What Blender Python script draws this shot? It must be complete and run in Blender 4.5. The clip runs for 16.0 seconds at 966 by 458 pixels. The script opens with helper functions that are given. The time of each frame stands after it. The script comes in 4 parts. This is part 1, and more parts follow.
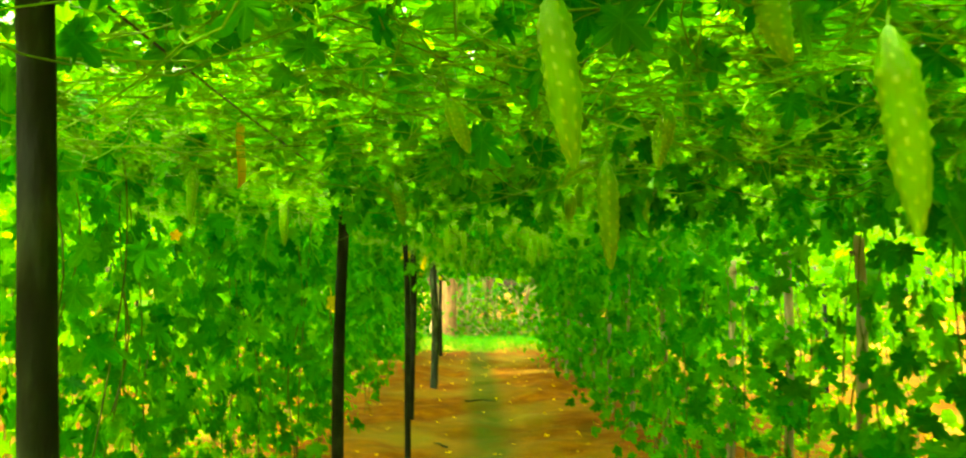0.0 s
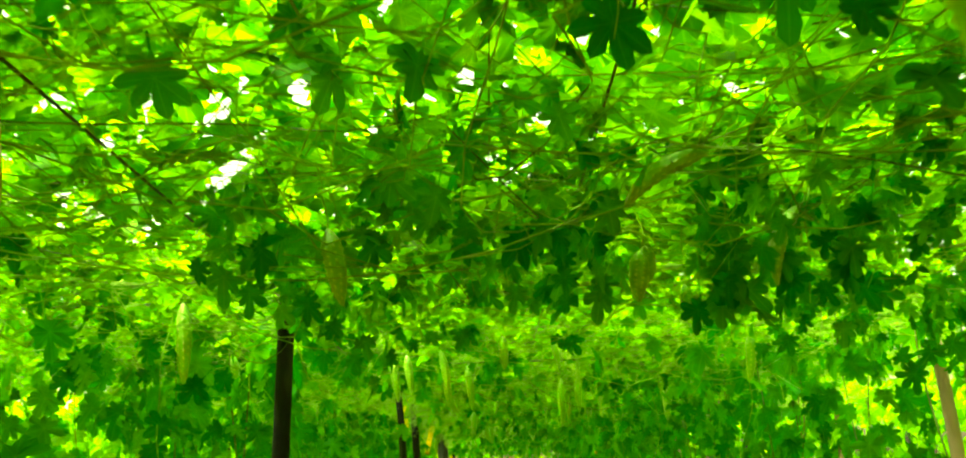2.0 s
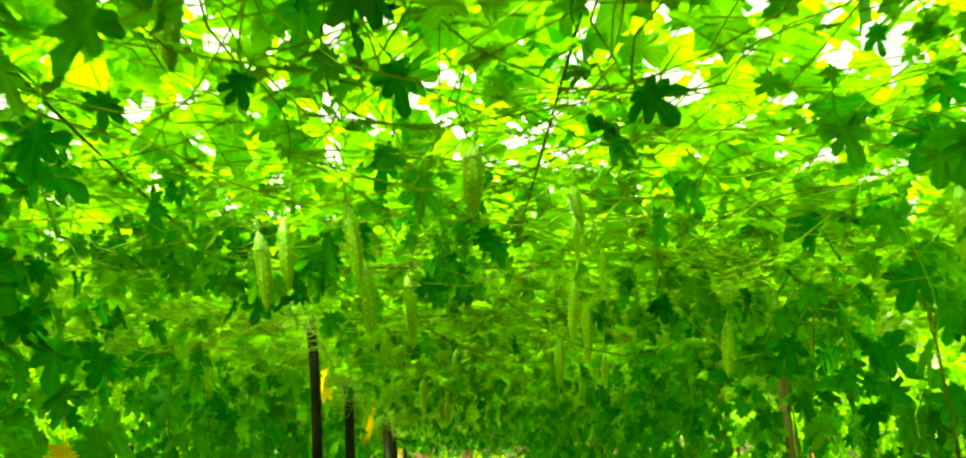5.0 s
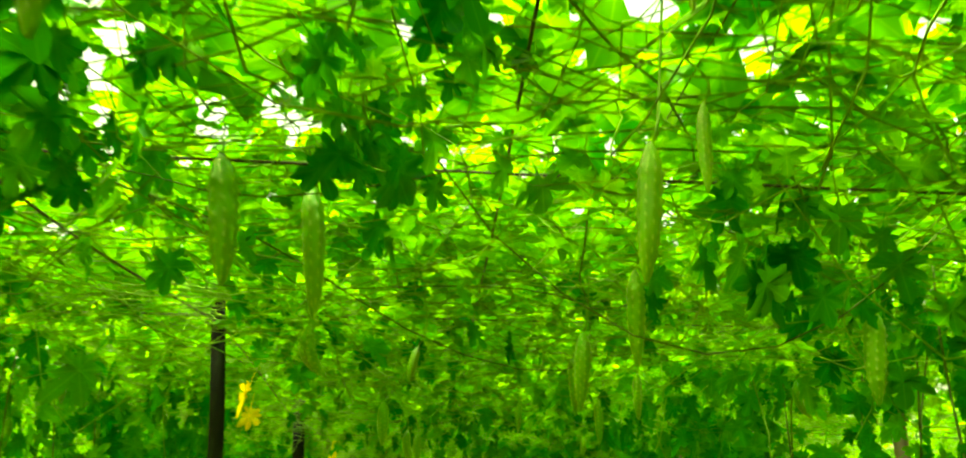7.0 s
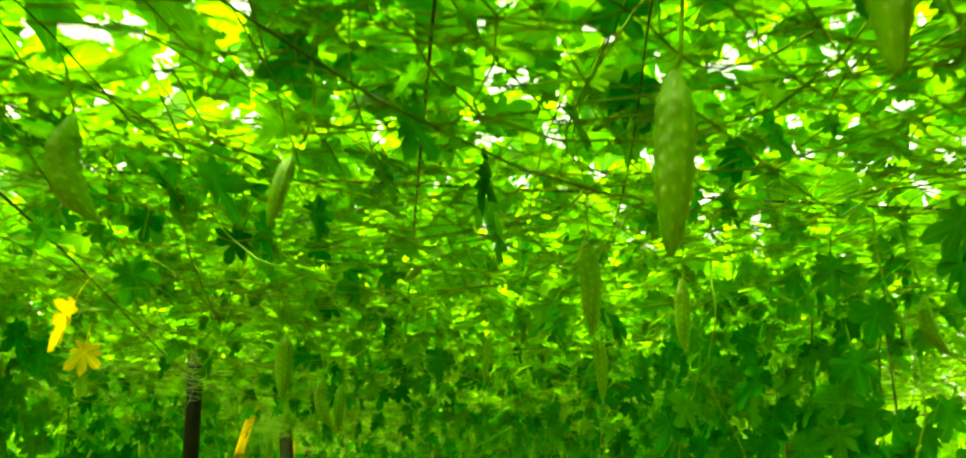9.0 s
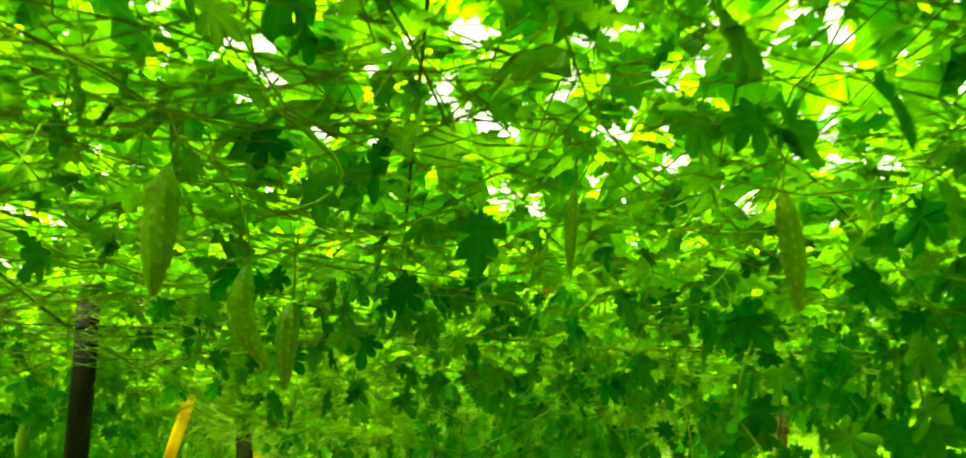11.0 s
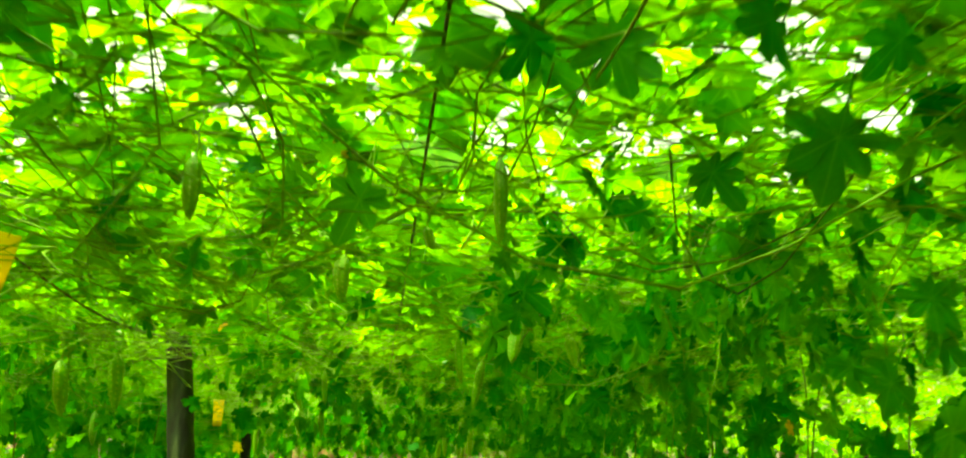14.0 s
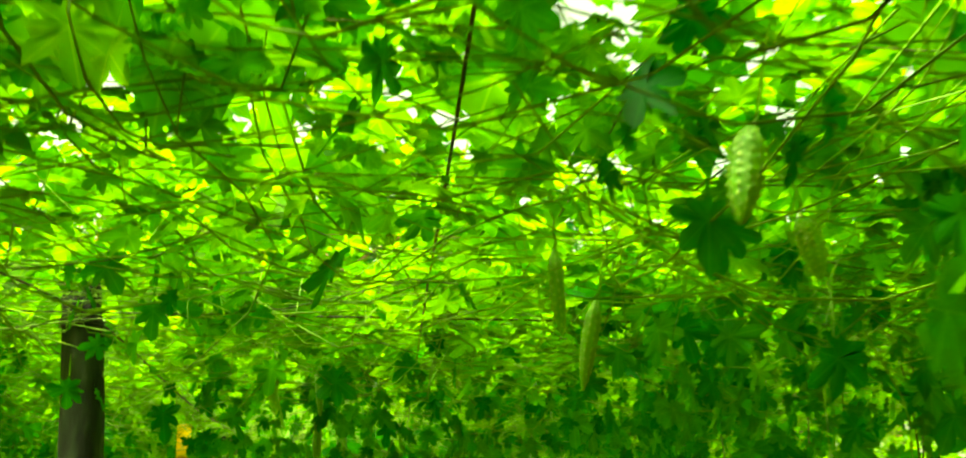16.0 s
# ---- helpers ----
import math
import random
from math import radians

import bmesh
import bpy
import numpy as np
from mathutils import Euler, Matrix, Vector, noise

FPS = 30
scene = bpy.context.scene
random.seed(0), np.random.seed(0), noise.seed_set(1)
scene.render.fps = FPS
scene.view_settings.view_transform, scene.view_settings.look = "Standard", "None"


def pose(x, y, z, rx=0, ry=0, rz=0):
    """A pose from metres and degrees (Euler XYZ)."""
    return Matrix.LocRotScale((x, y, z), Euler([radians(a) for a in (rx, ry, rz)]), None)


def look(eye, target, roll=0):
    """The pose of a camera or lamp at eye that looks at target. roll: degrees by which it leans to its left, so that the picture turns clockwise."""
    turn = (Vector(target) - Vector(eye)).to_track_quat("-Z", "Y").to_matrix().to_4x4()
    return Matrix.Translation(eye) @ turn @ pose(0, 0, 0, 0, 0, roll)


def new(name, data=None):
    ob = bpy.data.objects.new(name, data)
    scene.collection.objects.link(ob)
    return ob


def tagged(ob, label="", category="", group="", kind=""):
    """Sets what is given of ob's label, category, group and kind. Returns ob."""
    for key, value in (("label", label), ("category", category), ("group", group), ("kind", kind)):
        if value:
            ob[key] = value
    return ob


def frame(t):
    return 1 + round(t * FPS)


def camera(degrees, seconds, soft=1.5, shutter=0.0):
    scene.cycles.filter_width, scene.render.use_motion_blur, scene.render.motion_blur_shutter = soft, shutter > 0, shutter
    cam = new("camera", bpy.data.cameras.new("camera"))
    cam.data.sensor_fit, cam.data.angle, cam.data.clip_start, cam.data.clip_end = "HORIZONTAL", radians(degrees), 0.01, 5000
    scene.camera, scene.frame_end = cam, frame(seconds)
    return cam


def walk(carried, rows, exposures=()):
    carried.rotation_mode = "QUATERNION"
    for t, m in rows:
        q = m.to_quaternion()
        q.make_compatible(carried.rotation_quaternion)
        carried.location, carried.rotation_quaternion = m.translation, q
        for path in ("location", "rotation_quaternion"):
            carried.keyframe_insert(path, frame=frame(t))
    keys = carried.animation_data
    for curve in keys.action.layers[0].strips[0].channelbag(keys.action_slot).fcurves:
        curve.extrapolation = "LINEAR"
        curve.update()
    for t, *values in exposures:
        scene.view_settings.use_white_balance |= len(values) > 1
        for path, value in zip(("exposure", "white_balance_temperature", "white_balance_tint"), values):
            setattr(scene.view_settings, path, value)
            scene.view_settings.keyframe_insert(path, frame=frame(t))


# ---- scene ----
cam = camera(54.0, 16.0, soft=2.0, shutter=0.3)
PATH = [
    (0, (-0.05, 0.05, 1.438), (-0.02, 2.045, 1.572), 0.4),
    (0.5, (0.012, 0.441, 1.395), (-0.058, 2.42, 1.679), -2.0),
    (1, (-0.036, 0.893, 1.35), (-0.025, 2.836, 1.824), -1.2),
    (1.5, (-0.075, 1.315, 1.323), (0.01, 3.236, 1.871), -2.0),
    (2, (-0.017, 1.655, 1.332), (-0.005, 3.588, 1.847), -2.3),
    (2.5, (-0.023, 1.978, 1.315), (0.064, 3.878, 1.931), -2.5),
    (3, (-0.046, 2.327, 1.308), (0.091, 4.249, 1.846), -4.2),
    (3.5, (0.007, 2.681, 1.305), (0.027, 4.616, 1.811), -4.1),
    (4, (-0.01, 3.019, 1.289), (0.034, 4.956, 1.784), -3.1),
    (6.3, (0.088, 4.773, 1.339), (0.097, 6.697, 1.887), 1.8),
    (6.5, (0.103, 4.894, 1.354), (0.088, 6.818, 1.9), 2.3),
    (7, (0.126, 5.228, 1.387), (0.21, 7.136, 1.982), 0.9),
    (7.5, (0.126, 5.554, 1.386), (0.275, 7.459, 1.976), -0.6),
    (8, (0.146, 5.889, 1.402), (0.303, 7.801, 1.968), -1.9),
    (8.5, (0.149, 6.23, 1.416), (0.336, 8.121, 2.04), -0.2),
    (9, (0.204, 6.558, 1.419), (0.378, 8.47, 1.978), 1.0),
    (9.2, (0.239, 6.698, 1.415), (0.356, 8.618, 1.963), 2.1),
    (11.3, (0.184, 8.224, 1.406), (0.402, 10.11, 2.035), 0.2),
    (11.5, (0.182, 8.37, 1.398), (0.395, 10.248, 2.052), 0.2),
    (12, (0.168, 8.723, 1.409), (0.419, 10.622, 1.985), -0.7),
    (12.5, (0.12, 9.106, 1.399), (0.47, 11.003, 1.927), -0.7),
    (13, (0.147, 9.452, 1.4), (0.407, 11.346, 1.988), -0.8),
    (13.5, (0.167, 9.819, 1.403), (0.337, 11.722, 1.995), 1.2),
    (14, (0.171, 10.204, 1.418), (0.386, 12.114, 1.97), 0.6),
    (14.5, (0.227, 10.593, 1.432), (0.373, 12.534, 1.893), -0.0),
    (15, (0.214, 10.977, 1.44), (0.44, 12.896, 1.957), -0.5),
    (15.5, (0.214, 11.324, 1.454), (0.4, 13.221, 2.059), -1.2),
    (16, (0.169, 11.688, 1.442), (0.35, 13.572, 2.087), -0.1),
]
walk(cam, [(t, look(eye, target, roll)) for t, eye, target, roll in PATH], [(0.0, 4.07, 7500, -26), (2.5, 3.92, 7500, -26), (4.0, 3.8, 7500, -26), (6.5, 3.52, 7500, -26), (8.0, 3.49, 7500, -26), (9.0, 3.57, 7500, -26), (11.5, 3.53, 7500, -26), (12.2, 3.57, 7500, -26), (13.0, 3.65, 7500, -26), (14.0, 3.43, 7500, -26), (15.0, 3.55, 7500, -26), (16.0, 3.22, 7500, -26)])
SUN_DIR = (-0.38, -0.28, 0.88)
world = bpy.data.worlds.new("world")
scene.world = world
world.use_nodes = True
_nt = world.node_tree
_sky = _nt.nodes.new("ShaderNodeTexSky")
_sky.sky_type = "NISHITA"
_sky.sun_disc = False
_sky.sun_elevation = math.asin(SUN_DIR[2] / Vector(SUN_DIR).length)
_sky.sun_rotation = math.atan2(SUN_DIR[0], SUN_DIR[1])
_sky.air_density, _sky.dust_density, _sky.ozone_density = 0.7, 8.0, 0.0
_haze = _nt.nodes.new("ShaderNodeMix")
_haze.data_type, _haze.blend_type = "RGBA", "MULTIPLY"
_haze.inputs[0].default_value = 1.0
_haze.inputs[7].default_value = (1.06, 0.88, 0.44, 1)
_nt.links.new(_sky.outputs["Color"], _haze.inputs[6])
_nt.links.new(_haze.outputs[2], _nt.nodes["Background"].inputs["Color"])
_nt.nodes["Background"].inputs["Strength"].default_value = 0.15
sun = new("sun", bpy.data.lights.new("sun", "SUN"))
sun.data.energy, sun.data.angle, sun.data.color = 1.35, radians(9.0), (1.0, 0.88, 0.76)
sun.matrix_world = look(SUN_DIR, (0, 0, 0))

rng = np.random.default_rng(11)


# ---- materials ----
def material(name):
    m = bpy.data.materials.new(name)
    m.use_nodes = True
    nt = m.node_tree
    return m, nt, nt.nodes["Principled BSDF"]


def node(nt, kind, **values):
    n = nt.nodes.new(kind)
    for key, value in values.items():
        n.inputs[key].default_value = value
    return n


def ramp(nt, source, stops):
    n = nt.nodes.new("ShaderNodeValToRGB")
    while len(n.color_ramp.elements) < len(stops):
        n.color_ramp.elements.new(0.5)
    for e, (at, colour) in zip(n.color_ramp.elements, stops):
        e.position, e.color = at, (*colour, 1)
    nt.links.new(source, n.inputs["Fac"])
    return n.outputs["Color"]


def noise_fac(nt, scale, detail=3.0, coord="Object", stretch=(1, 1, 1)):
    tc = nt.nodes.new("ShaderNodeTexCoord")
    mp = nt.nodes.new("ShaderNodeMapping")
    mp.inputs["Scale"].default_value = stretch
    n = node(nt, "ShaderNodeTexNoise", Scale=scale, Detail=detail)
    nt.links.new(tc.outputs[coord], mp.inputs["Vector"])
    nt.links.new(mp.outputs["Vector"], n.inputs["Vector"])
    return n.outputs["Fac"]


def bump(nt, height, strength, distance, bsdf):
    b = node(nt, "ShaderNodeBump", Strength=strength, Distance=distance)
    nt.links.new(height, b.inputs["Height"])
    nt.links.new(b.outputs["Normal"], bsdf.inputs["Normal"])


def mixed(nt, fac, a, b, kind="MIX"):
    n = nt.nodes.new("ShaderNodeMix")
    n.data_type, n.blend_type = "RGBA", kind
    for socket, value in ((n.inputs[0], fac), (n.inputs[6], a), (n.inputs[7], b)):
        if isinstance(value, (int, float)):
            socket.default_value = value
        elif isinstance(value, tuple):
            socket.default_value = (*value, 1)
        else:
            nt.links.new(value, socket)
    return n.outputs[2]


def varied(nt):
    """A number that differs from object to object and from island to island."""
    oi = nt.nodes.new("ShaderNodeObjectInfo")
    ge = nt.nodes.new("ShaderNodeNewGeometry")
    add = nt.nodes.new("ShaderNodeMath")
    fr = nt.nodes.new("ShaderNodeMath")
    add.operation, fr.operation = "ADD", "FRACT"
    nt.links.new(oi.outputs["Random"], add.inputs[0])
    nt.links.new(ge.outputs["Random Per Island"], add.inputs[1])
    nt.links.new(add.outputs[0], fr.inputs[0])
    return fr.outputs[0]


def leafy(name, stops, through_gain=1.8, shine=0.06, keep=0.06, red=1.85, back=0.5):
    """A thin leaf: part of the light is thrown back, part passes through."""
    m, nt, bs = material(name)
    col = ramp(nt, varied(nt), stops)
    vein = noise_fac(nt, 38.0, 3.0)
    rib = nt.nodes.new("ShaderNodeAttribute")
    rib.attribute_name = "rib"
    col = mixed(nt, ramp(nt, rib.outputs["Fac"], [(0.86, (0, 0, 0)), (1.0, (0.55, 0.55, 0.55))]), col, mixed(nt, 1.0, col, (2.2, 1.5, 1.5), "MULTIPLY"))
    col = mixed(nt, 0.35, col, ramp(nt, vein, [(0.3, (0.45, 0.5, 0.3)), (0.7, (1, 1, 1))]), "MULTIPLY")
    nt.links.new(mixed(nt, 1.0, col, (keep * 0.7, back, 0.40), "MULTIPLY"), bs.inputs["Base Color"])
    bs.inputs["Roughness"].default_value = 0.55
    bs.inputs["Specular IOR Level"].default_value = shine
    bump(nt, vein, 0.4, 0.004, bs)
    tl = nt.nodes.new("ShaderNodeBsdfTranslucent")
    lit = mixed(nt, 1.0, col, (through_gain * red, through_gain, through_gain * 0.3), "MULTIPLY")
    nt.links.new(lit, tl.inputs["Color"])
    mix = nt.nodes.new("ShaderNodeMixShader")
    mix.inputs[0].default_value = 0.55
    nt.links.new(bs.outputs[0], mix.inputs[1])
    nt.links.new(tl.outputs[0], mix.inputs[2])
    nt.links.new(mix.outputs[0], nt.nodes["Material Output"].inputs["Surface"])
    return m


LEAF = leafy("gourd_leaf", [(0.0, (0.020, 0.17, 0.003)), (0.35, (0.036, 0.24, 0.004)), (0.7, (0.056, 0.31, 0.005)),
                            (0.95, (0.068, 0.37, 0.006)), (1.0, (0.074, 0.40, 0.008))], keep=1.8, red=2.15, back=0.72)
# hanging and climbing leaves: a darker LEAF with the shade put into its colour
SHADED_LEAF = leafy("shaded_gourd_leaf", [(0.0, (0.011, 0.16, 0.004)), (0.4, (0.021, 0.23, 0.005)), (0.8, (0.040, 0.29, 0.006)), (1.0, (0.06, 0.35, 0.006))], 1.6, keep=0.6, red=2.1)
FAR_LEAF = leafy("woodland_leaf", [(0.0, (0.02, 0.11, 0.01)), (0.5, (0.04, 0.17, 0.015)), (1.0, (0.08, 0.25, 0.03))])
GRASS = leafy("grass_blade", [(0.0, (0.03, 0.20, 0.02)), (0.6, (0.06, 0.30, 0.03)), (1.0, (0.12, 0.36, 0.05))], 1.2)
DRY_LEAF = leafy("dry_leaf", [(0.0, (0.42, 0.34, 0.02)), (0.5, (0.60, 0.52, 0.02)), (1.0, (0.66, 0.58, 0.04))], 1.7, 0.2, 1.2, 1.0)
PETAL = leafy("yellow_petal", [(0.0, (0.75, 0.55, 0.01)), (1.0, (0.85, 0.66, 0.02))], 1.1, 0.2, 1.2, 1.0)


def wooden(name, stops, scale, stretch, rough=0.85, strength=0.8, distance=0.006):
    m, nt, bs = material(name)
    f = noise_fac(nt, scale, 6.0, "Object", stretch)
    g = noise_fac(nt, 3.2, 3.0)
    col = mixed(nt, 0.6, ramp(nt, f, stops), ramp(nt, g, [(0.35, (0.35, 0.38, 0.3)), (0.65, (1.1, 1.1, 1.0))]), "MULTIPLY")
    nt.links.new(col, bs.inputs["Base Color"])
    bs.inputs["Roughness"].default_value = rough
    bs.inputs["Specular IOR Level"].default_value = 0.2
    bump(nt, f, strength, distance, bs)
    return m


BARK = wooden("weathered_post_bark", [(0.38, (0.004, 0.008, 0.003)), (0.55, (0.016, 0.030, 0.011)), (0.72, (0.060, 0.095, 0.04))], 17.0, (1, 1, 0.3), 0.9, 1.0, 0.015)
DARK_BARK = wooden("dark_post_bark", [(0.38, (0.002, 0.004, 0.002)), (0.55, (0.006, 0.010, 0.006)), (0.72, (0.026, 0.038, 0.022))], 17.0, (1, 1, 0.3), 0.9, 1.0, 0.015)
RED_BARK = wooden("reddish_tree_bark", [(0.3, (0.09, 0.055, 0.03)), (0.7, (0.20, 0.125, 0.07))], 9.0, (1, 1, 0.2))
PALE_BARK = wooden("pale_tree_bark", [(0.3, (0.12, 0.10, 0.06)), (0.7, (0.26, 0.23, 0.15))], 9.0, (1, 1, 0.2))
STEM = wooden("green_vine_stem", [(0.3, (0.09, 0.23, 0.010)), (0.7, (0.20, 0.40, 0.030))], 20.0, (1, 1, 1), 0.6, 0.2, 0.001)
DRY_STEM = wooden("dry_vine_stem", [(0.3, (0.035, 0.065, 0.010)), (0.7, (0.10, 0.17, 0.03))], 20.0, (1, 1, 1), 0.8, 0.2, 0.001)
WIRE = wooden("rusty_wire", [(0.3, (0.02, 0.018, 0.012)), (0.7, (0.06, 0.05, 0.035))], 30.0, (1, 1, 1), 0.55, 0.1, 0.0005)
TWINE = wooden("grey_twine", [(0.3, (0.06, 0.075, 0.025)), (0.7, (0.16, 0.18, 0.06))], 60.0, (1, 1, 1), 0.9, 0.1, 0.0005)


def soil_material():
    m, nt, bs = material("red_soil")
    big, mid, fine = (noise_fac(nt, s, 5.0) for s in (0.7, 4.5, 32.0))
    col = ramp(nt, mid, [(0.3, (0.075, 0.026, 0.001)), (0.55, (0.14, 0.050, 0.002)), (0.75, (0.20, 0.080, 0.004))])
    col = mixed(nt, 0.5, col, ramp(nt, fine, [(0.3, (0.45, 0.42, 0.4)), (0.7, (1.15, 1.1, 1.0))]), "MULTIPLY")
    col = mixed(nt, ramp(nt, big, [(0.45, (0, 0, 0)), (0.7, (0.5, 0.5, 0.5))]), col, (0.17, 0.17, 0.03))
    # a worn strip with moss along the middle of the path
    tc, sx, off, ab = (nt.nodes.new(k) for k in ("ShaderNodeTexCoord", "ShaderNodeSeparateXYZ", "ShaderNodeMath", "ShaderNodeMath"))
    off.operation, ab.operation = "SUBTRACT", "ABSOLUTE"
    off.inputs[1].default_value = 0.18
    nt.links.new(tc.outputs["Object"], sx.inputs[0])
    nt.links.new(sx.outputs["X"], off.inputs[0])
    nt.links.new(off.outputs[0], ab.inputs[0])
    strip = ramp(nt, ab.outputs[0], [(0.10, (0.95, 0.95, 0.95)), (0.34, (0, 0, 0))])
    strip = mixed(nt, 1.0, strip, ramp(nt, mid, [(0.3, (0.4, 0.4, 0.4)), (0.6, (1, 1, 1))]), "MULTIPLY")
    col = mixed(nt, strip, col, (0.030, 0.052, 0.004))
    nt.links.new(col, bs.inputs["Base Color"])
    bs.inputs["Roughness"].default_value = 0.95
    bs.inputs["Specular IOR Level"].default_value = 0.08
    bump(nt, fine, 0.9, 0.02, bs)
    return m


SOIL = soil_material()


def gourd_material(name, low, high, pale):
    m, nt, bs = material(name)
    f = noise_fac(nt, 9.0, 3.0)
    oi = nt.nodes.new("ShaderNodeObjectInfo")
    at = nt.nodes.new("ShaderNodeAttribute")
    at.attribute_name = "wart"
    col = mixed(nt, f, low, high)
    col = mixed(nt, 0.35, col, ramp(nt, oi.outputs["Random"], [(0, (0.65, 0.8, 0.5)), (1, (1.15, 1.05, 1.0))]), "MULTIPLY")
    col = mixed(nt, at.outputs["Fac"], col, pale)
    nt.links.new(col, bs.inputs["Base Color"])
    bs.inputs["Roughness"].default_value = 0.38
    bs.inputs["Subsurface Weight"].default_value = 0.25
    bs.inputs["Subsurface Radius"].default_value = (0.3, 0.6, 0.1)
    bs.inputs["Subsurface Scale"].default_value = 0.02
    bump(nt, noise_fac(nt, 90.0, 2.0), 0.3, 0.002, bs)
    return m


GOURD = gourd_material("bitter_gourd_skin", (0.085, 0.25, 0.006), (0.14, 0.34, 0.010), (0.42, 0.54, 0.13))


def card_material(name, colour, dark):
    m, nt, bs = material(name)
    f = noise_fac(nt, 26.0, 4.0)
    nt.links.new(ramp(nt, f, [(0.3, dark), (0.48, colour), (1.0, colour)]), bs.inputs["Base Color"])
    bs.inputs["Roughness"].default_value = 0.45
    return m


ORANGE_CARD = card_material("orange_card", (0.66, 0.36, 0.01), (0.5, 0.25, 0.01))
YELLOW_CARD = card_material("yellow_card", (0.60, 0.42, 0.008), (0.46, 0.30, 0.006))


# ---- mesh helpers ----
def mesh_of(name, verts, tris, mat, smooth=False):
    """A mesh from arrays of corners and triangles (or quads)."""
    verts, tris = np.asarray(verts, np.float32), np.asarray(tris, np.int32)
    me = bpy.data.meshes.new(name)
    k = tris.shape[1]
    me.vertices.add(len(verts))
    me.vertices.foreach_set("co", verts.ravel())
    me.loops.add(tris.size)
    me.loops.foreach_set("vertex_index", tris.ravel())
    me.polygons.add(len(tris))
    me.polygons.foreach_set("loop_start", np.arange(0, tris.size, k, dtype=np.int32))
    me.polygons.foreach_set("loop_total", np.full(len(tris), k, np.int32))
    me.polygons.foreach_set("use_smooth", np.full(len(tris), smooth))
    me.materials.append(mat)
    me.update(calc_edges=True)
    return me


def part(name, me, parent, label="", m=None):
    ob = new(name, me)
    ob.parent = parent
    if m is not None:
        ob.matrix_basis = m
    return tagged(ob, label)


def from_bm(name, bm, mat, smooth=True):
    me = bpy.data.meshes.new(name)
    bm.to_mesh(me)
    bm.free()
    me.materials.append(mat)
    for p in me.polygons:
        p.use_smooth = smooth
    return me


def tube(line, radii, sides=5):
    """Corners and quads of a tube along a line of points."""
    line = np.asarray(line, float)
    radii = np.broadcast_to(np.asarray(radii, float), (len(line),))
    way = np.gradient(line, axis=0)
    way /= np.linalg.norm(way, axis=1, keepdims=True) + 1e-9
    ref = np.where(np.abs(way[:, 2:3]) < 0.9, np.array([[0, 0, 1.0]]), np.array([[1.0, 0, 0]]))
    a = np.cross(way, ref)
    a /= np.linalg.norm(a, axis=1, keepdims=True) + 1e-9
    b = np.cross(way, a)
    ang = np.linspace(0, 2 * np.pi, sides, endpoint=False)
    ring = a[:, None] * np.cos(ang)[None, :, None] + b[:, None] * np.sin(ang)[None, :, None]
    verts = (line[:, None] + ring * radii[:, None, None]).reshape(-1, 3)
    i, j = np.meshgrid(np.arange(len(line) - 1), np.arange(sides), indexing="ij")
    j2 = (j + 1) % sides
    quads = np.stack([i * sides + j, i * sides + j2, (i + 1) * sides + j2, (i + 1) * sides + j], -1).reshape(-1, 4)
    return verts, quads


def joined(pieces):
    verts, faces, n = [], [], 0
    for v, f in pieces:
        verts.append(v)
        faces.append(f + n)
        n += len(v)
    return np.concatenate(verts), np.concatenate(faces)


def wander(start, end, count, sway, sag=0.0):
    """A line from start to end that strays sideways like a vine."""
    u = np.linspace(0, 1, count)[:, None]
    line = np.asarray(start) * (1 - u) + np.asarray(end) * u
    for k in range(1, 4):
        line = line + np.sin(u * np.pi * k * rng.uniform(0.7, 1.6) + rng.uniform(0, 6)) * rng.normal(0, sway / k, 3) * np.sin(np.pi * u) ** 0.5
    line[:, 2] -= sag * (4 * u * (1 - u))[:, 0]
    return line


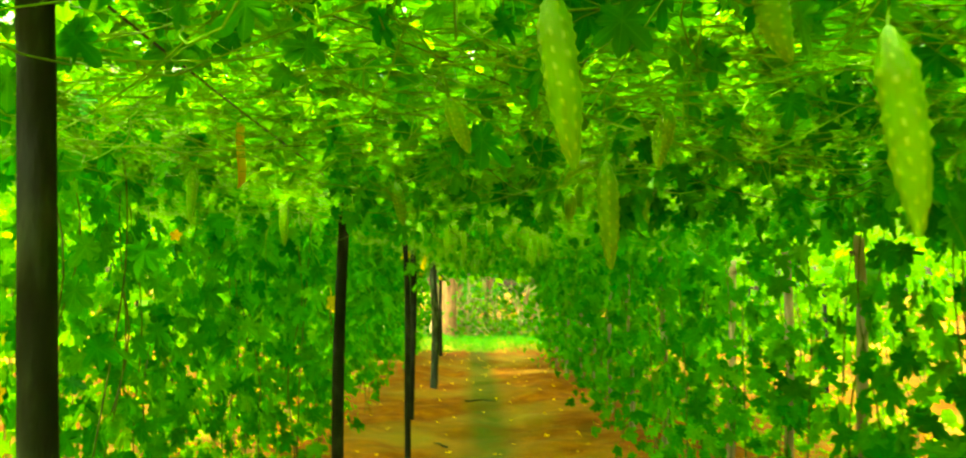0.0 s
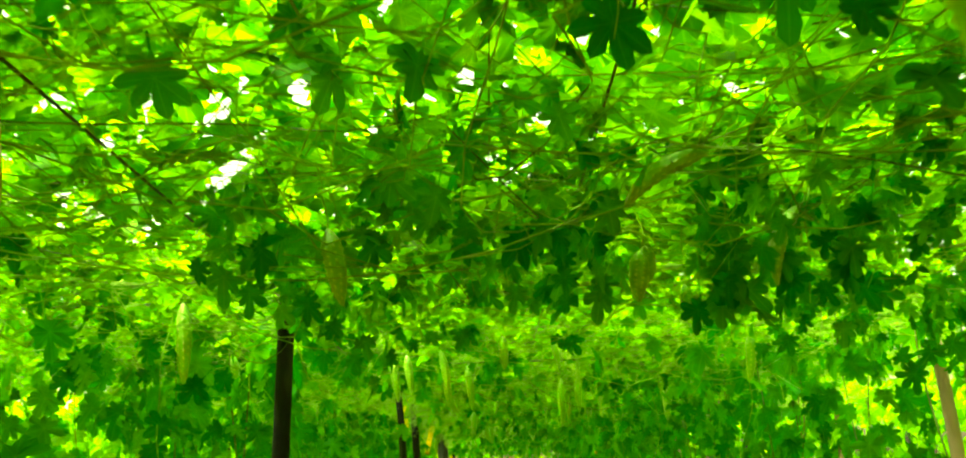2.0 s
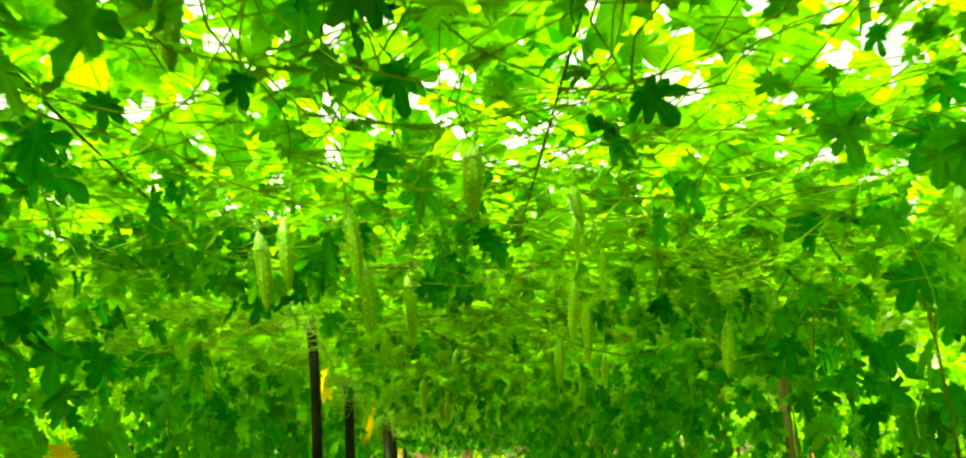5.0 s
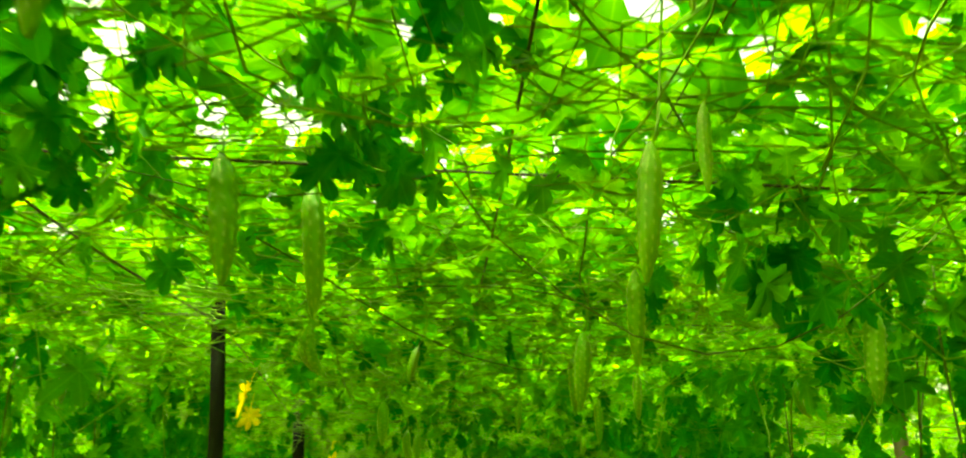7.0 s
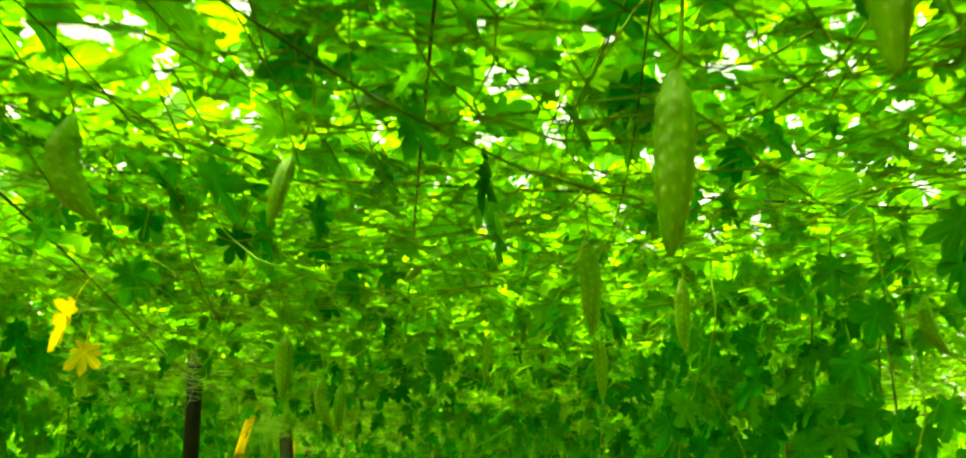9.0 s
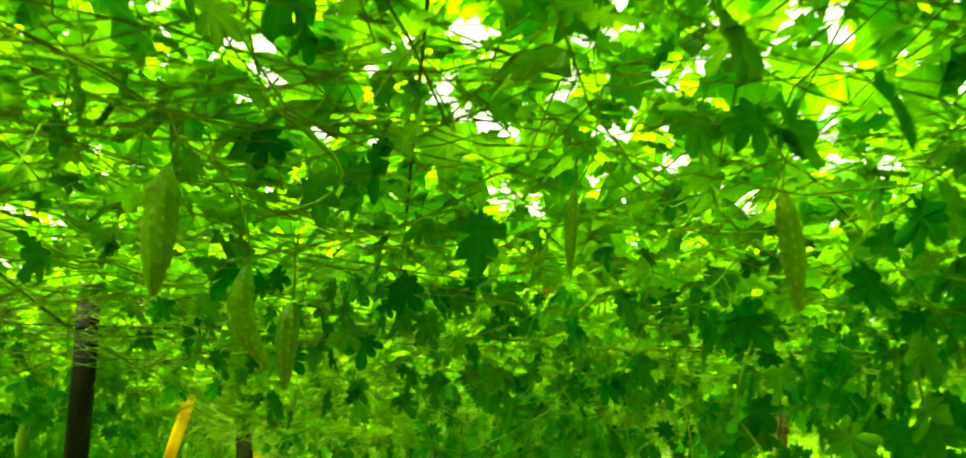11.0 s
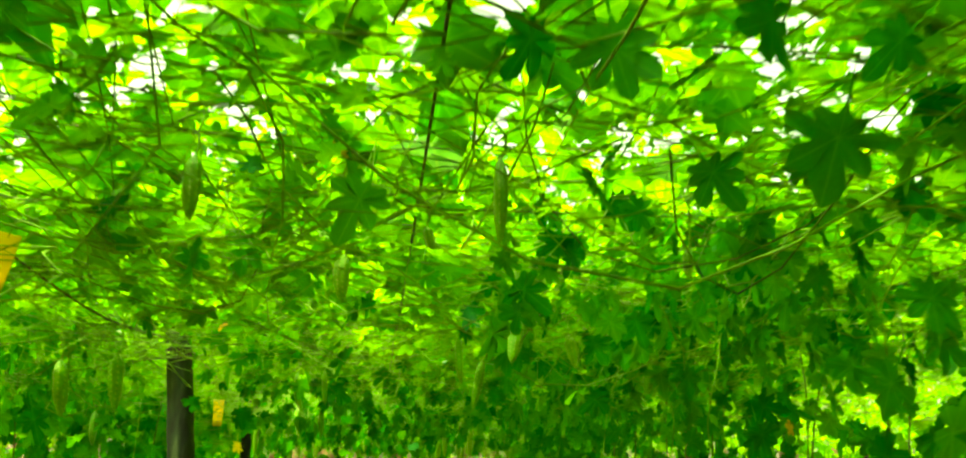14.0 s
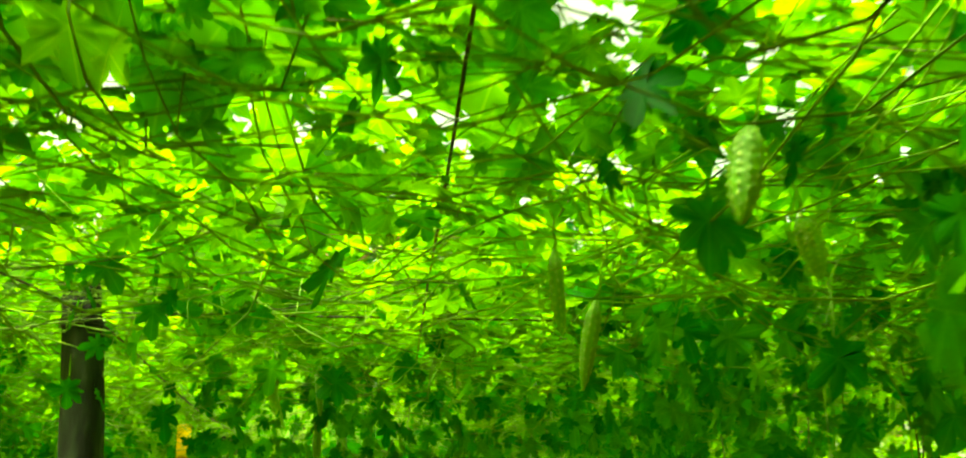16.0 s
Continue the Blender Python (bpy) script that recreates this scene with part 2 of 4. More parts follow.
# ---- leaves ----
def leaf_outline(fine, seed, lobes=((-128, 0.50), (-88, 0.66), (-44, 0.86), (0, 1.0), (44, 0.86), (88, 0.66), (128, 0.50))):
    """A lobed gourd leaf of length one: stalk at the origin, tip towards +y."""
    r = random.Random(seed)
    points, ribs = [(0.0, 0.0)], [1.0]

    def put(angle, radius, rib=0.0):
        a = radians(angle)
        ribs.append(rib)
        points.append((math.sin(a) * radius * 0.62, math.cos(a) * radius * 0.62 + 0.30))
    put(-164, 0.30)
    for k, (angle, length) in enumerate(lobes):
        angle, length = angle + r.uniform(-8, 8), length * r.uniform(0.78, 1.15)
        if fine:
            put(angle - 19, length * r.uniform(0.66, 0.76))
            put(angle - 11, length * r.uniform(0.84, 0.97))
            put(angle, length * 1.05, 1.0)
            put(angle + 11, length * r.uniform(0.84, 0.97))
            put(angle + 19, length * r.uniform(0.66, 0.76))
        else:
            put(angle, length, 1.0)
        if k < len(lobes) - 1:
            put((lobes[k][0] + lobes[k + 1][0]) / 2, (0.36 * length + 0.06) if fine else 0.56)
    put(164, 0.30)
    pts = np.array(points)
    curl, fold, tip = r.uniform(0.1, 0.6), r.uniform(0.2, 0.75), r.uniform(-0.2, 0.4)
    z = -curl * pts[:, 0] ** 2 * 2 + fold * np.abs(pts[:, 0]) * 0.5 - tip * pts[:, 1] ** 2
    z += np.array([r.uniform(-0.05, 0.05) for _ in z])
    verts = np.column_stack([pts, z])
    verts = np.vstack([verts, [[0, 0.34, -tip * 0.12 - 0.03]]])
    n = len(pts)
    tris = [(n, (i + 1) % n, i) for i in range(n)]
    ribs = ribs + [1.0]
    if fine:
        # the thin stalk by which the leaf hangs
        bend = r.uniform(-0.12, 0.12)
        verts = np.vstack([verts, [[-0.014, 0.03, 0.0], [0.014, 0.03, 0.0], [bend * 0.5 - 0.012, -0.22, 0.03], [bend * 0.5 + 0.012, -0.22, 0.03], [bend, -0.45, 0.10]]])
        tris += [(n + 1, n + 3, n + 2), (n + 2, n + 3, n + 4), (n + 3, n + 5, n + 4)]
        ribs = ribs + [1.0] * 5
    return verts, np.array(tris), np.array(ribs, np.float32)


_d = np.array([(0, 0, 0), (0.3, 0.45, 0.05), (0, 1.0, -0.1), (-0.3, 0.5, 0.03), (0, 0.5, 0.0)])
SIMPLE = [(_d, np.array([(4, 1, 0), (4, 2, 1), (4, 3, 2), (4, 0, 3)]), np.zeros(5, np.float32))]
FINE = [leaf_outline(True, s) for s in range(6)]
MID = [leaf_outline(False, s, ((-105, 0.6), (-52, 0.85), (0, 1.0), (52, 0.85), (105, 0.6))) for s in range(6)]
PLAIN = [leaf_outline(False, s) for s in range(6)]


def turns(tip, normal):
    """Turn matrices (n, 3, 3) whose second column is the tip's way and third is about the normal."""
    tip = tip / (np.linalg.norm(tip, axis=1, keepdims=True) + 1e-9)
    side = np.cross(tip, normal)
    side /= np.linalg.norm(side, axis=1, keepdims=True) + 1e-9
    up = np.cross(side, tip)
    return np.stack([side, tip, up], -1)


def ribbed(me, values):
    """Marks where the ribs of the leaves run."""
    me.attributes.new("rib", "FLOAT", "POINT").data.foreach_set("value", values)
    return me


def leaf_of(name, shape, mat):
    return ribbed(mesh_of(name, shape[0], shape[1], mat, True), shape[2])


def leaf_mesh(name, at, turn, size, shapes, mat):
    """All the leaves of one mass of foliage in one mesh."""
    which = rng.integers(0, len(shapes), len(at))
    vs, fs, rs, base = [], [], [], 0
    for k, (v, f, rib) in enumerate(shapes):
        sel = which == k
        n = int(sel.sum())
        if not n:
            continue
        p = np.einsum("nij,vj->nvi", turn[sel], v) * size[sel][:, None, None] + at[sel][:, None]
        vs.append(p.reshape(-1, 3))
        fs.append((f[None] + (np.arange(n) * len(v))[:, None, None]).reshape(-1, 3) + base)
        rs.append(np.tile(rib, n))
        base += n * len(v)
    return ribbed(mesh_of(name, np.concatenate(vs), np.concatenate(fs), mat, True), np.concatenate(rs))


def flat_turns(n, lean):
    """Leaves that lie nearly level, facing the sky."""
    a = rng.uniform(0, 2 * np.pi, n)
    tip = np.column_stack([np.cos(a), np.sin(a), rng.normal(-0.25, 0.3, n)])
    nor = np.column_stack([rng.normal(0, lean, n), rng.normal(0, lean, n), np.ones(n)])
    return turns(tip, nor)


def hung_turns(n, spread=0.45):
    """Leaves that hang by their stalks, tips down."""
    a = rng.uniform(0, 2 * np.pi, n)
    tip = np.column_stack([rng.normal(0, spread, n), rng.normal(0, spread, n), -np.ones(n)])
    nor = np.column_stack([np.cos(a), np.sin(a), rng.uniform(0.0, 0.8, n)])
    return turns(tip, nor)


LEAF_MESHES = [leaf_of("leaf", shape, SHADED_LEAF) for shape in FINE]


def leaf_parts(parent, at, turn, size):
    """Single leaves, each an object of its own on a shared mesh."""
    for p, r, s in zip(at, turn, size):
        m = Matrix(r.tolist()).to_4x4() @ Matrix.Diagonal((s, s, s, 1))
        m.translation = p.tolist()
        part("leaf", LEAF_MESHES[int(rng.integers(0, 6))], parent, m=m)


def cloud(x, y, scale, seed):
    """Smooth noise over the plan, about -1 to 1."""
    r = np.random.default_rng(seed)
    out = np.zeros_like(x)
    for _ in range(7):
        a, f = r.uniform(0, 2 * np.pi), scale * r.uniform(0.5, 1.6)
        out += np.sin((x * np.cos(a) + y * np.sin(a)) * f + r.uniform(0, 6.3))
    return out / 2.6


# ---- plan ----
ROOF = 1.97           # height of the wires
END = 21.3            # where the trellis stops
# the row of posts beside the path: x, y, height, radius, lean at the head
POSTS = [(-0.74, -1.9, 2.0, 0.030, 0.0), (-0.65, 1.47, 2.02, 0.030, -0.07), (-0.69, 4.87, 2.0, 0.030, 0.0), (-0.56, 8.45, 2.10, 0.026, -0.09),
         (-0.68, 11.0, 2.08, 0.038, -0.03), (-0.53, 14.1, 2.05, 0.054, -0.08), (-0.62, 16.6, 1.98, 0.034, 0.0), (-0.62, 19.6, 1.98, 0.034, 0.02)]
ROWS_X = [-6.2, -3.5, 4.4, 7.0]               # other rows of posts
# the fruit by the path: x, y, top, x and height of the tip, width
FIRST_BAY = [
    (0.40, 1.05, 1.73, 0.43, 1.50, 0.05), (0.05, 1.21, 1.82, 0.08, 1.59, 0.05), (0.35, 1.30, 1.89, 0.38, 1.75, 0.05),
    (-0.09, 1.76, 1.79, -0.05, 1.69, 0.034), (0.25, 2.11, 1.73, 0.26, 1.49, 0.05), (0.43, 2.29, 1.88, 0.40, 1.74, 0.05),
    (0.41, 3.30, 1.90, 0.25, 1.80, 0.038), (-0.32, 3.51, 1.84, -0.29, 1.68, 0.046), (0.70, 3.68, 1.90, 0.63, 1.72, 0.042),
    (0.36, 3.82, 1.84, 0.35, 1.72, 0.05), (0.41, 4.01, 1.90, 0.41, 1.80, 0.042),
]
SECOND_BAY = [
    (-0.17, 4.48, 1.93, -0.16, 1.82, 0.033), (-0.93, 4.53, 1.90, -0.92, 1.65, 0.05), (0.62, 4.55, 1.90, 0.61, 1.78, 0.038),
    (-0.38, 5.06, 2.07, -0.37, 1.87, 0.05), (0.07, 5.46, 1.90, 0.07, 1.76, 0.041), (1.13, 5.70, 1.90, 1.11, 1.70, 0.05),
    (0.29, 5.72, 1.90, 0.31, 1.81, 0.031), (-1.09, 5.75, 1.90, -1.07, 1.71, 0.045), (-0.20, 5.84, 1.90, -0.17, 1.71, 0.038),
    (0.32, 5.89, 1.90, 0.32, 1.78, 0.02), (-0.36, 5.96, 1.90, -0.34, 1.73, 0.038), (-0.44, 6.07, 1.90, -0.41, 1.70, 0.041),
    (0.35, 6.18, 1.79, 0.34, 1.63, 0.03), (0.45, 6.31, 1.90, 0.45, 1.78, 0.02),
]
THIRD_BAY = [
    (-0.22, 6.61, 1.93, -0.20, 1.72, 0.048), (-0.10, 6.75, 1.94, -0.08, 1.70, 0.041), (0.52, 7.09, 1.89, 0.52, 1.69, 0.04),
    (1.03, 7.13, 1.83, 1.02, 1.63, 0.05), (0.45, 7.34, 1.81, 0.44, 1.63, 0.04), (0.07, 7.65, 1.82, 0.05, 1.73, 0.023),
    (-0.22, 7.73, 1.89, -0.17, 1.75, 0.048), (0.55, 8.25, 1.90, 0.56, 1.72, 0.041), (0.25, 8.51, 1.90, 0.22, 1.87, 0.02),
    (0.82, 8.52, 1.90, 0.82, 1.74, 0.035), (1.41, 8.59, 1.90, 1.46, 1.76, 0.036),
]
FOURTH_BAY = [
    (-0.10, 9.24, 1.87, -0.10, 1.69, 0.05), (0.48, 9.34, 1.90, 0.47, 1.76, 0.02), (0.81, 9.34, 1.92, 0.82, 1.72, 0.04),
    (-0.000, 9.36, 1.77, 0.04, 1.62, 0.039), (0.04, 9.64, 1.78, 0.04, 1.63, 0.039), (1.00, 10.97, 1.90, 0.99, 1.78, 0.04),
    (0.34, 11.49, 1.90, 0.34, 1.77, 0.023), (-0.10, 11.54, 1.90, -0.10, 1.80, 0.029), (0.70, 11.74, 1.84, 0.70, 1.79, 0.02),
    (0.25, 11.77, 1.87, 0.26, 1.83, 0.02),
]
LAST_BAY = [
    (0.10, 12.10, 1.90, 0.10, 1.80, 0.036), (0.53, 12.55, 1.86, 0.51, 1.75, 0.039), (0.72, 12.87, 1.88, 0.74, 1.79, 0.038),
    (0.43, 13.17, 1.92, 0.44, 1.77, 0.027), (-0.61, 13.20, 1.84, -0.60, 1.67, 0.05), (-0.78, 13.22, 1.82, -0.76, 1.65, 0.05),
    (0.52, 13.27, 1.86, 0.49, 1.70, 0.031), (1.20, 13.69, 1.90, 1.19, 1.81, 0.041), (-0.15, 14.27, 1.93, -0.11, 1.75, 0.029),
    (-0.06, 14.68, 2.00, -0.05, 1.84, 0.029),
]
GOURDS = FIRST_BAY + SECOND_BAY + THIRD_BAY + FOURTH_BAY + LAST_BAY
# stretches along the path where leaves hang in thick curtains: from, to, how deep, how open
CURTAINS = [(2.7, 4.8, 0.26, 0.2), (10.1, 11.9, 0.28, 0.25), (13.4, 17.0, 0.31, -0.1)]


def lift(y):
    """How far the roof rises over its usual height along the path."""
    return 0.085 * np.exp(-((y - 8.7) / 1.1) ** 2) + 0.06 / (1 + np.exp(-(y - 13.4) * 5))


def in_the_clear(at):
    """Where a leaf would not hang right in front of a fruit, a card or a post's head."""
    ok = np.ones(len(at), bool)
    for gx, gy, top, *_ in GOURDS:
        dx, dy = at[:, 0] - gx, at[:, 1] - gy
        ok &= ~((np.abs(dx) < 0.085) & (dy > -0.38) & (dy < 0.06) & (at[:, 2] < 2.0))
    spots = [(-0.74, 3.05, 0.9), (-0.58, 12.2, 0.8), (-0.66, 9.1, 0.8), (-0.74, 16.05, 2.6), (-0.44, 11.95, 0.6), (-0.44, 14.6, 1.0)]
    for cx, cy, reach in spots + [(px + lean, py, 1.8) for px, py, _, _, lean in POSTS]:
        ok &= ~((np.abs(at[:, 0] - cx) < 0.14) & (at[:, 1] < cy + 0.05) & (at[:, 1] > cy - reach))
    return ok


# ---- ground ----
def ground_height(x, y):
    path = np.exp(-((x - 0.05) / 0.75) ** 4)
    return 0.05 * cloud(x, y, 1.6, 3) * (1 - 0.6 * path) - 0.05 * path + 0.02 * cloud(x, y, 6.0, 4) + 0.15 * np.clip((y - 8) / 13, 0, 1) + np.where(y > 32, (y - 32) * 0.03, 0.0)


def build_ground():
    fine_x = np.concatenate([[-900, -300, -120, -60, -35, -22, -14], np.arange(-9, 9.01, 0.15), [14, 22, 35, 60, 120, 300, 900]])
    fine_y = np.concatenate([[-900, -300, -100, -40, -18, -8], np.arange(-4, 26.01, 0.2), [28, 31, 35, 42, 55, 80, 140, 300, 900]])
    X, Y = np.meshgrid(fine_x, fine_y)
    Z = ground_height(X, np.minimum(Y, 60))
    nx, ny = len(fine_x), len(fine_y)
    i, j = np.meshgrid(np.arange(ny - 1), np.arange(nx - 1), indexing="ij")
    q = np.stack([i * nx + j, i * nx + j + 1, (i + 1) * nx + j + 1, (i + 1) * nx + j], -1).reshape(-1, 4)
    g = new("ground", mesh_of("ground", np.column_stack([X.ravel(), Y.ravel(), Z.ravel()]), q, SOIL, True))
    tagged(g, "trodden reddish-orange bare soil of the garden", "ground", kind="structure")


build_ground()


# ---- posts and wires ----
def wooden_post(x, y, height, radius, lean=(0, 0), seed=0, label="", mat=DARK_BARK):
    r = np.random.default_rng(seed)
    sides, rings = 14, 26
    verts = []
    for i in range(rings):
        u = i / (rings - 1)
        z = -0.25 + u * (height + 0.25)
        cx = lean[0] * u ** 3 + 0.014 * math.sin(u * 5 + seed)
        cy = lean[1] * u ** 3 + 0.012 * math.cos(u * 4 + seed * 2)
        for j in range(sides):
            a = 2 * math.pi * j / sides
            rr = radius * (1.08 - 0.16 * u) * (1 + 0.07 * math.sin(3 * a + seed) + r.normal(0, 0.025))
            verts.append((cx + rr * math.cos(a), cy + rr * math.sin(a), z + ((r.uniform(-0.02, 0.015) + (0.035 * math.cos(2 * a + 1) if radius > 0.05 else 0)) if i == rings - 1 else 0)))
    quads = [(i * sides + j, i * sides + (j + 1) % sides, (i + 1) * sides + (j + 1) % sides, (i + 1) * sides + j)
             for i in range(rings - 1) for j in range(sides)]
    bm = bmesh.new()
    vs = [bm.verts.new(v) for v in verts]
    for f in quads:
        bm.faces.new([vs[k] for k in f])
    bm.faces.new(vs[-sides:])
    post = new("wooden_post", None)
    post.location = (x, y, 0)
    part("trunk", from_bm("trunk", bm, mat), post)
    loops = []
    for k in range(3):
        a = np.linspace(0, 2 * np.pi, 15)
        rr = radius * 0.97
        loops.append(tube(np.column_stack([lean[0] + rr * np.cos(a), lean[1] + rr * np.sin(a), height - 0.06 - 0.008 * k + 0.004 * np.sin(a)]), 0.002, 4))
    part("binding_wire", mesh_of("binding_wire", *joined(loops), WIRE, True), post, "rusty wire wound round the post's head")
    return tagged(post, label or "dark weathered wooden post holding up the trellis", "post", "posts of the trellis")


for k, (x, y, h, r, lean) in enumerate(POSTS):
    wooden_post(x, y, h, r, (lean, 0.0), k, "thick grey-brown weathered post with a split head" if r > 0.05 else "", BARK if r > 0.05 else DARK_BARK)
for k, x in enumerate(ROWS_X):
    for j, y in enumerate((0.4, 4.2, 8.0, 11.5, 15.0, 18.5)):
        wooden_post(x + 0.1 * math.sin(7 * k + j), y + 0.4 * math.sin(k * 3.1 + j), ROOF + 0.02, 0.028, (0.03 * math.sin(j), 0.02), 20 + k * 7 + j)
for k, y in enumerate((0.9, 2.6, 4.1, 5.2, 6.4, 8.3, 9.8, 11.4, 13.0, 14.7, 16.3, 18.0)):
    wooden_post(1.66 + 0.04 * math.sin(5 * k), y, 1.72 + 0.12 * math.sin(3 * k), 0.025, (0.04 * math.sin(2 * k), 0.0), 70 + k, "pale grey stake among the climbing vines", PALE_BARK)


def wire(name, start, end, radius, mat, label, sag=0.02, count=24):
    line = wander(start, end, count, 0.012, sag)
    line[:, 2] += lift(line[:, 1])
    ob = new(name, mesh_of(name, *tube(line, radius, 5), mat, True))
    return tagged(ob, label, "wire", "wires of the trellis")


for x, y, h, r, lean in POSTS:
    wire("trellis_wire", (-7.5, y + 0.04, ROOF), (7.5, y - 0.03, ROOF - 0.01), 0.0028, WIRE, "dark wire stretched across between the post heads", 0.0, 40)
for (x0, y0, *_, a), (x1, y1, *_, b) in zip(POSTS[:-1], POSTS[1:]):
    wire("trellis_wire", (x0 + a + 0.03, y0, ROOF - 0.03), (x1 + b + 0.03, y1, ROOF - 0.03), 0.0032, WIRE, "dark wire stretched from one post head to the next", 0.012, 16)
wire("trellis_wire", (0.20, 1.0, ROOF - 0.012), (0.27, END, ROOF - 0.012), 0.0028, WIRE, "dark wire stretched along over the path", 0.0, 60)
for y in (6.69, 10.84):
    wire("trellis_wire", (-4.0, y - 0.05, ROOF - 0.01), (4.4, y + 0.06, ROOF - 0.05), 0.0028, WIRE, "dark wire stretched across over the path", 0.0, 40)
for x in ROWS_X:
    wire("trellis_wire", (x, -3, ROOF + 0.008), (x, END, ROOF + 0.008), 0.0028, WIRE, "dark wire stretched along a row of posts", 0.0, 40)
for k, x in enumerate(np.arange(-7.2, 7.3, 0.45)):
    wire("trellis_twine", (x, -3, ROOF + 0.015), (x, END, ROOF + 0.015), 0.0013, TWINE, "thin grey twine of the trellis net", 0.0, 30)
for k, y in enumerate(np.arange(-2.7, END, 0.45)):
    wire("trellis_twine", (-7.5, y, ROOF + 0.02), (7.5, y, ROOF + 0.02), 0.0013, TWINE, "thin grey twine of the trellis net", 0.0, 30)


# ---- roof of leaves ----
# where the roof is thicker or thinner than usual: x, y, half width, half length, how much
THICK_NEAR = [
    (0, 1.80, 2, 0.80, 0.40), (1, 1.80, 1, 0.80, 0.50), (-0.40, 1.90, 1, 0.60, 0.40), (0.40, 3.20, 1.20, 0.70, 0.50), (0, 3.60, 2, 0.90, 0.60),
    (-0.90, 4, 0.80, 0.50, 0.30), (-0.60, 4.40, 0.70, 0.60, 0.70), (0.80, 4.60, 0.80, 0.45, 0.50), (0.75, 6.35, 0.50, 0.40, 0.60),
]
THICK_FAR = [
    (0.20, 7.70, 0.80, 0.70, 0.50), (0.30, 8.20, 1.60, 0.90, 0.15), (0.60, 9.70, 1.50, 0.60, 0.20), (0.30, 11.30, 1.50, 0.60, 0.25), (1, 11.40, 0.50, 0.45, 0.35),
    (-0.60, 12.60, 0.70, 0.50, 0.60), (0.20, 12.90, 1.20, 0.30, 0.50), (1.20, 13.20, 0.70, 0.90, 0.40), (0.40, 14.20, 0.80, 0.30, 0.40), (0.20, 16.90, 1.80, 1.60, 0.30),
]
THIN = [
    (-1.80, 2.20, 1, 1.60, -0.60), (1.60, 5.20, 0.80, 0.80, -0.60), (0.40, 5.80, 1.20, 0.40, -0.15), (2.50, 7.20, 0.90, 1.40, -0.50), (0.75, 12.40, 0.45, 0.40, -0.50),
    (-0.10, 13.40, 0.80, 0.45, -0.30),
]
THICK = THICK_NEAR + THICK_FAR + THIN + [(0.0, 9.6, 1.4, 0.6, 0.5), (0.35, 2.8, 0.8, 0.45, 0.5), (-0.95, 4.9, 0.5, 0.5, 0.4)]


def roof_points(n, x0, x1, y0, y1, z0, z1, holes=-0.55):
    n = int(n * 1.6)
    i = np.arange(n) + rng.integers(0, 1000)
    x = x0 + (x1 - x0) * ((0.5 + i * 0.7548776662) % 1.0)
    y = y0 + (y1 - y0) * ((0.5 + i * 0.5698402910) % 1.0)
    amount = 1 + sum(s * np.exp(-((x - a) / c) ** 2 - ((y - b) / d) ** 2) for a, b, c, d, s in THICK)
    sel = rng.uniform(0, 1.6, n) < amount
    x, y = x[sel], y[sel]
    n = len(x)
    keep = cloud(x, y, 2.4, 21) + 0.5 * cloud(x, y, 7.0, 22) > holes + rng.normal(0, 0.25, n)
    x, y = x[keep], y[keep]
    z = ROOF + lift(y) + z0 + (z1 - z0) * rng.uniform(0, 1, len(x)) ** 1.4 + 0.03 * cloud(x, y, 2.0, 23)
    return np.column_stack([x, y, z])


# the first bay is stretched back to -5, unseen, to block light
EDGES = [-5.0, 0.5, 3.2, 6.5, 9.4, 12.3, 15.5, 18.5, END]


def stuff(name, me, parent):
    part(name, me, parent)["kind"] = "stuff"


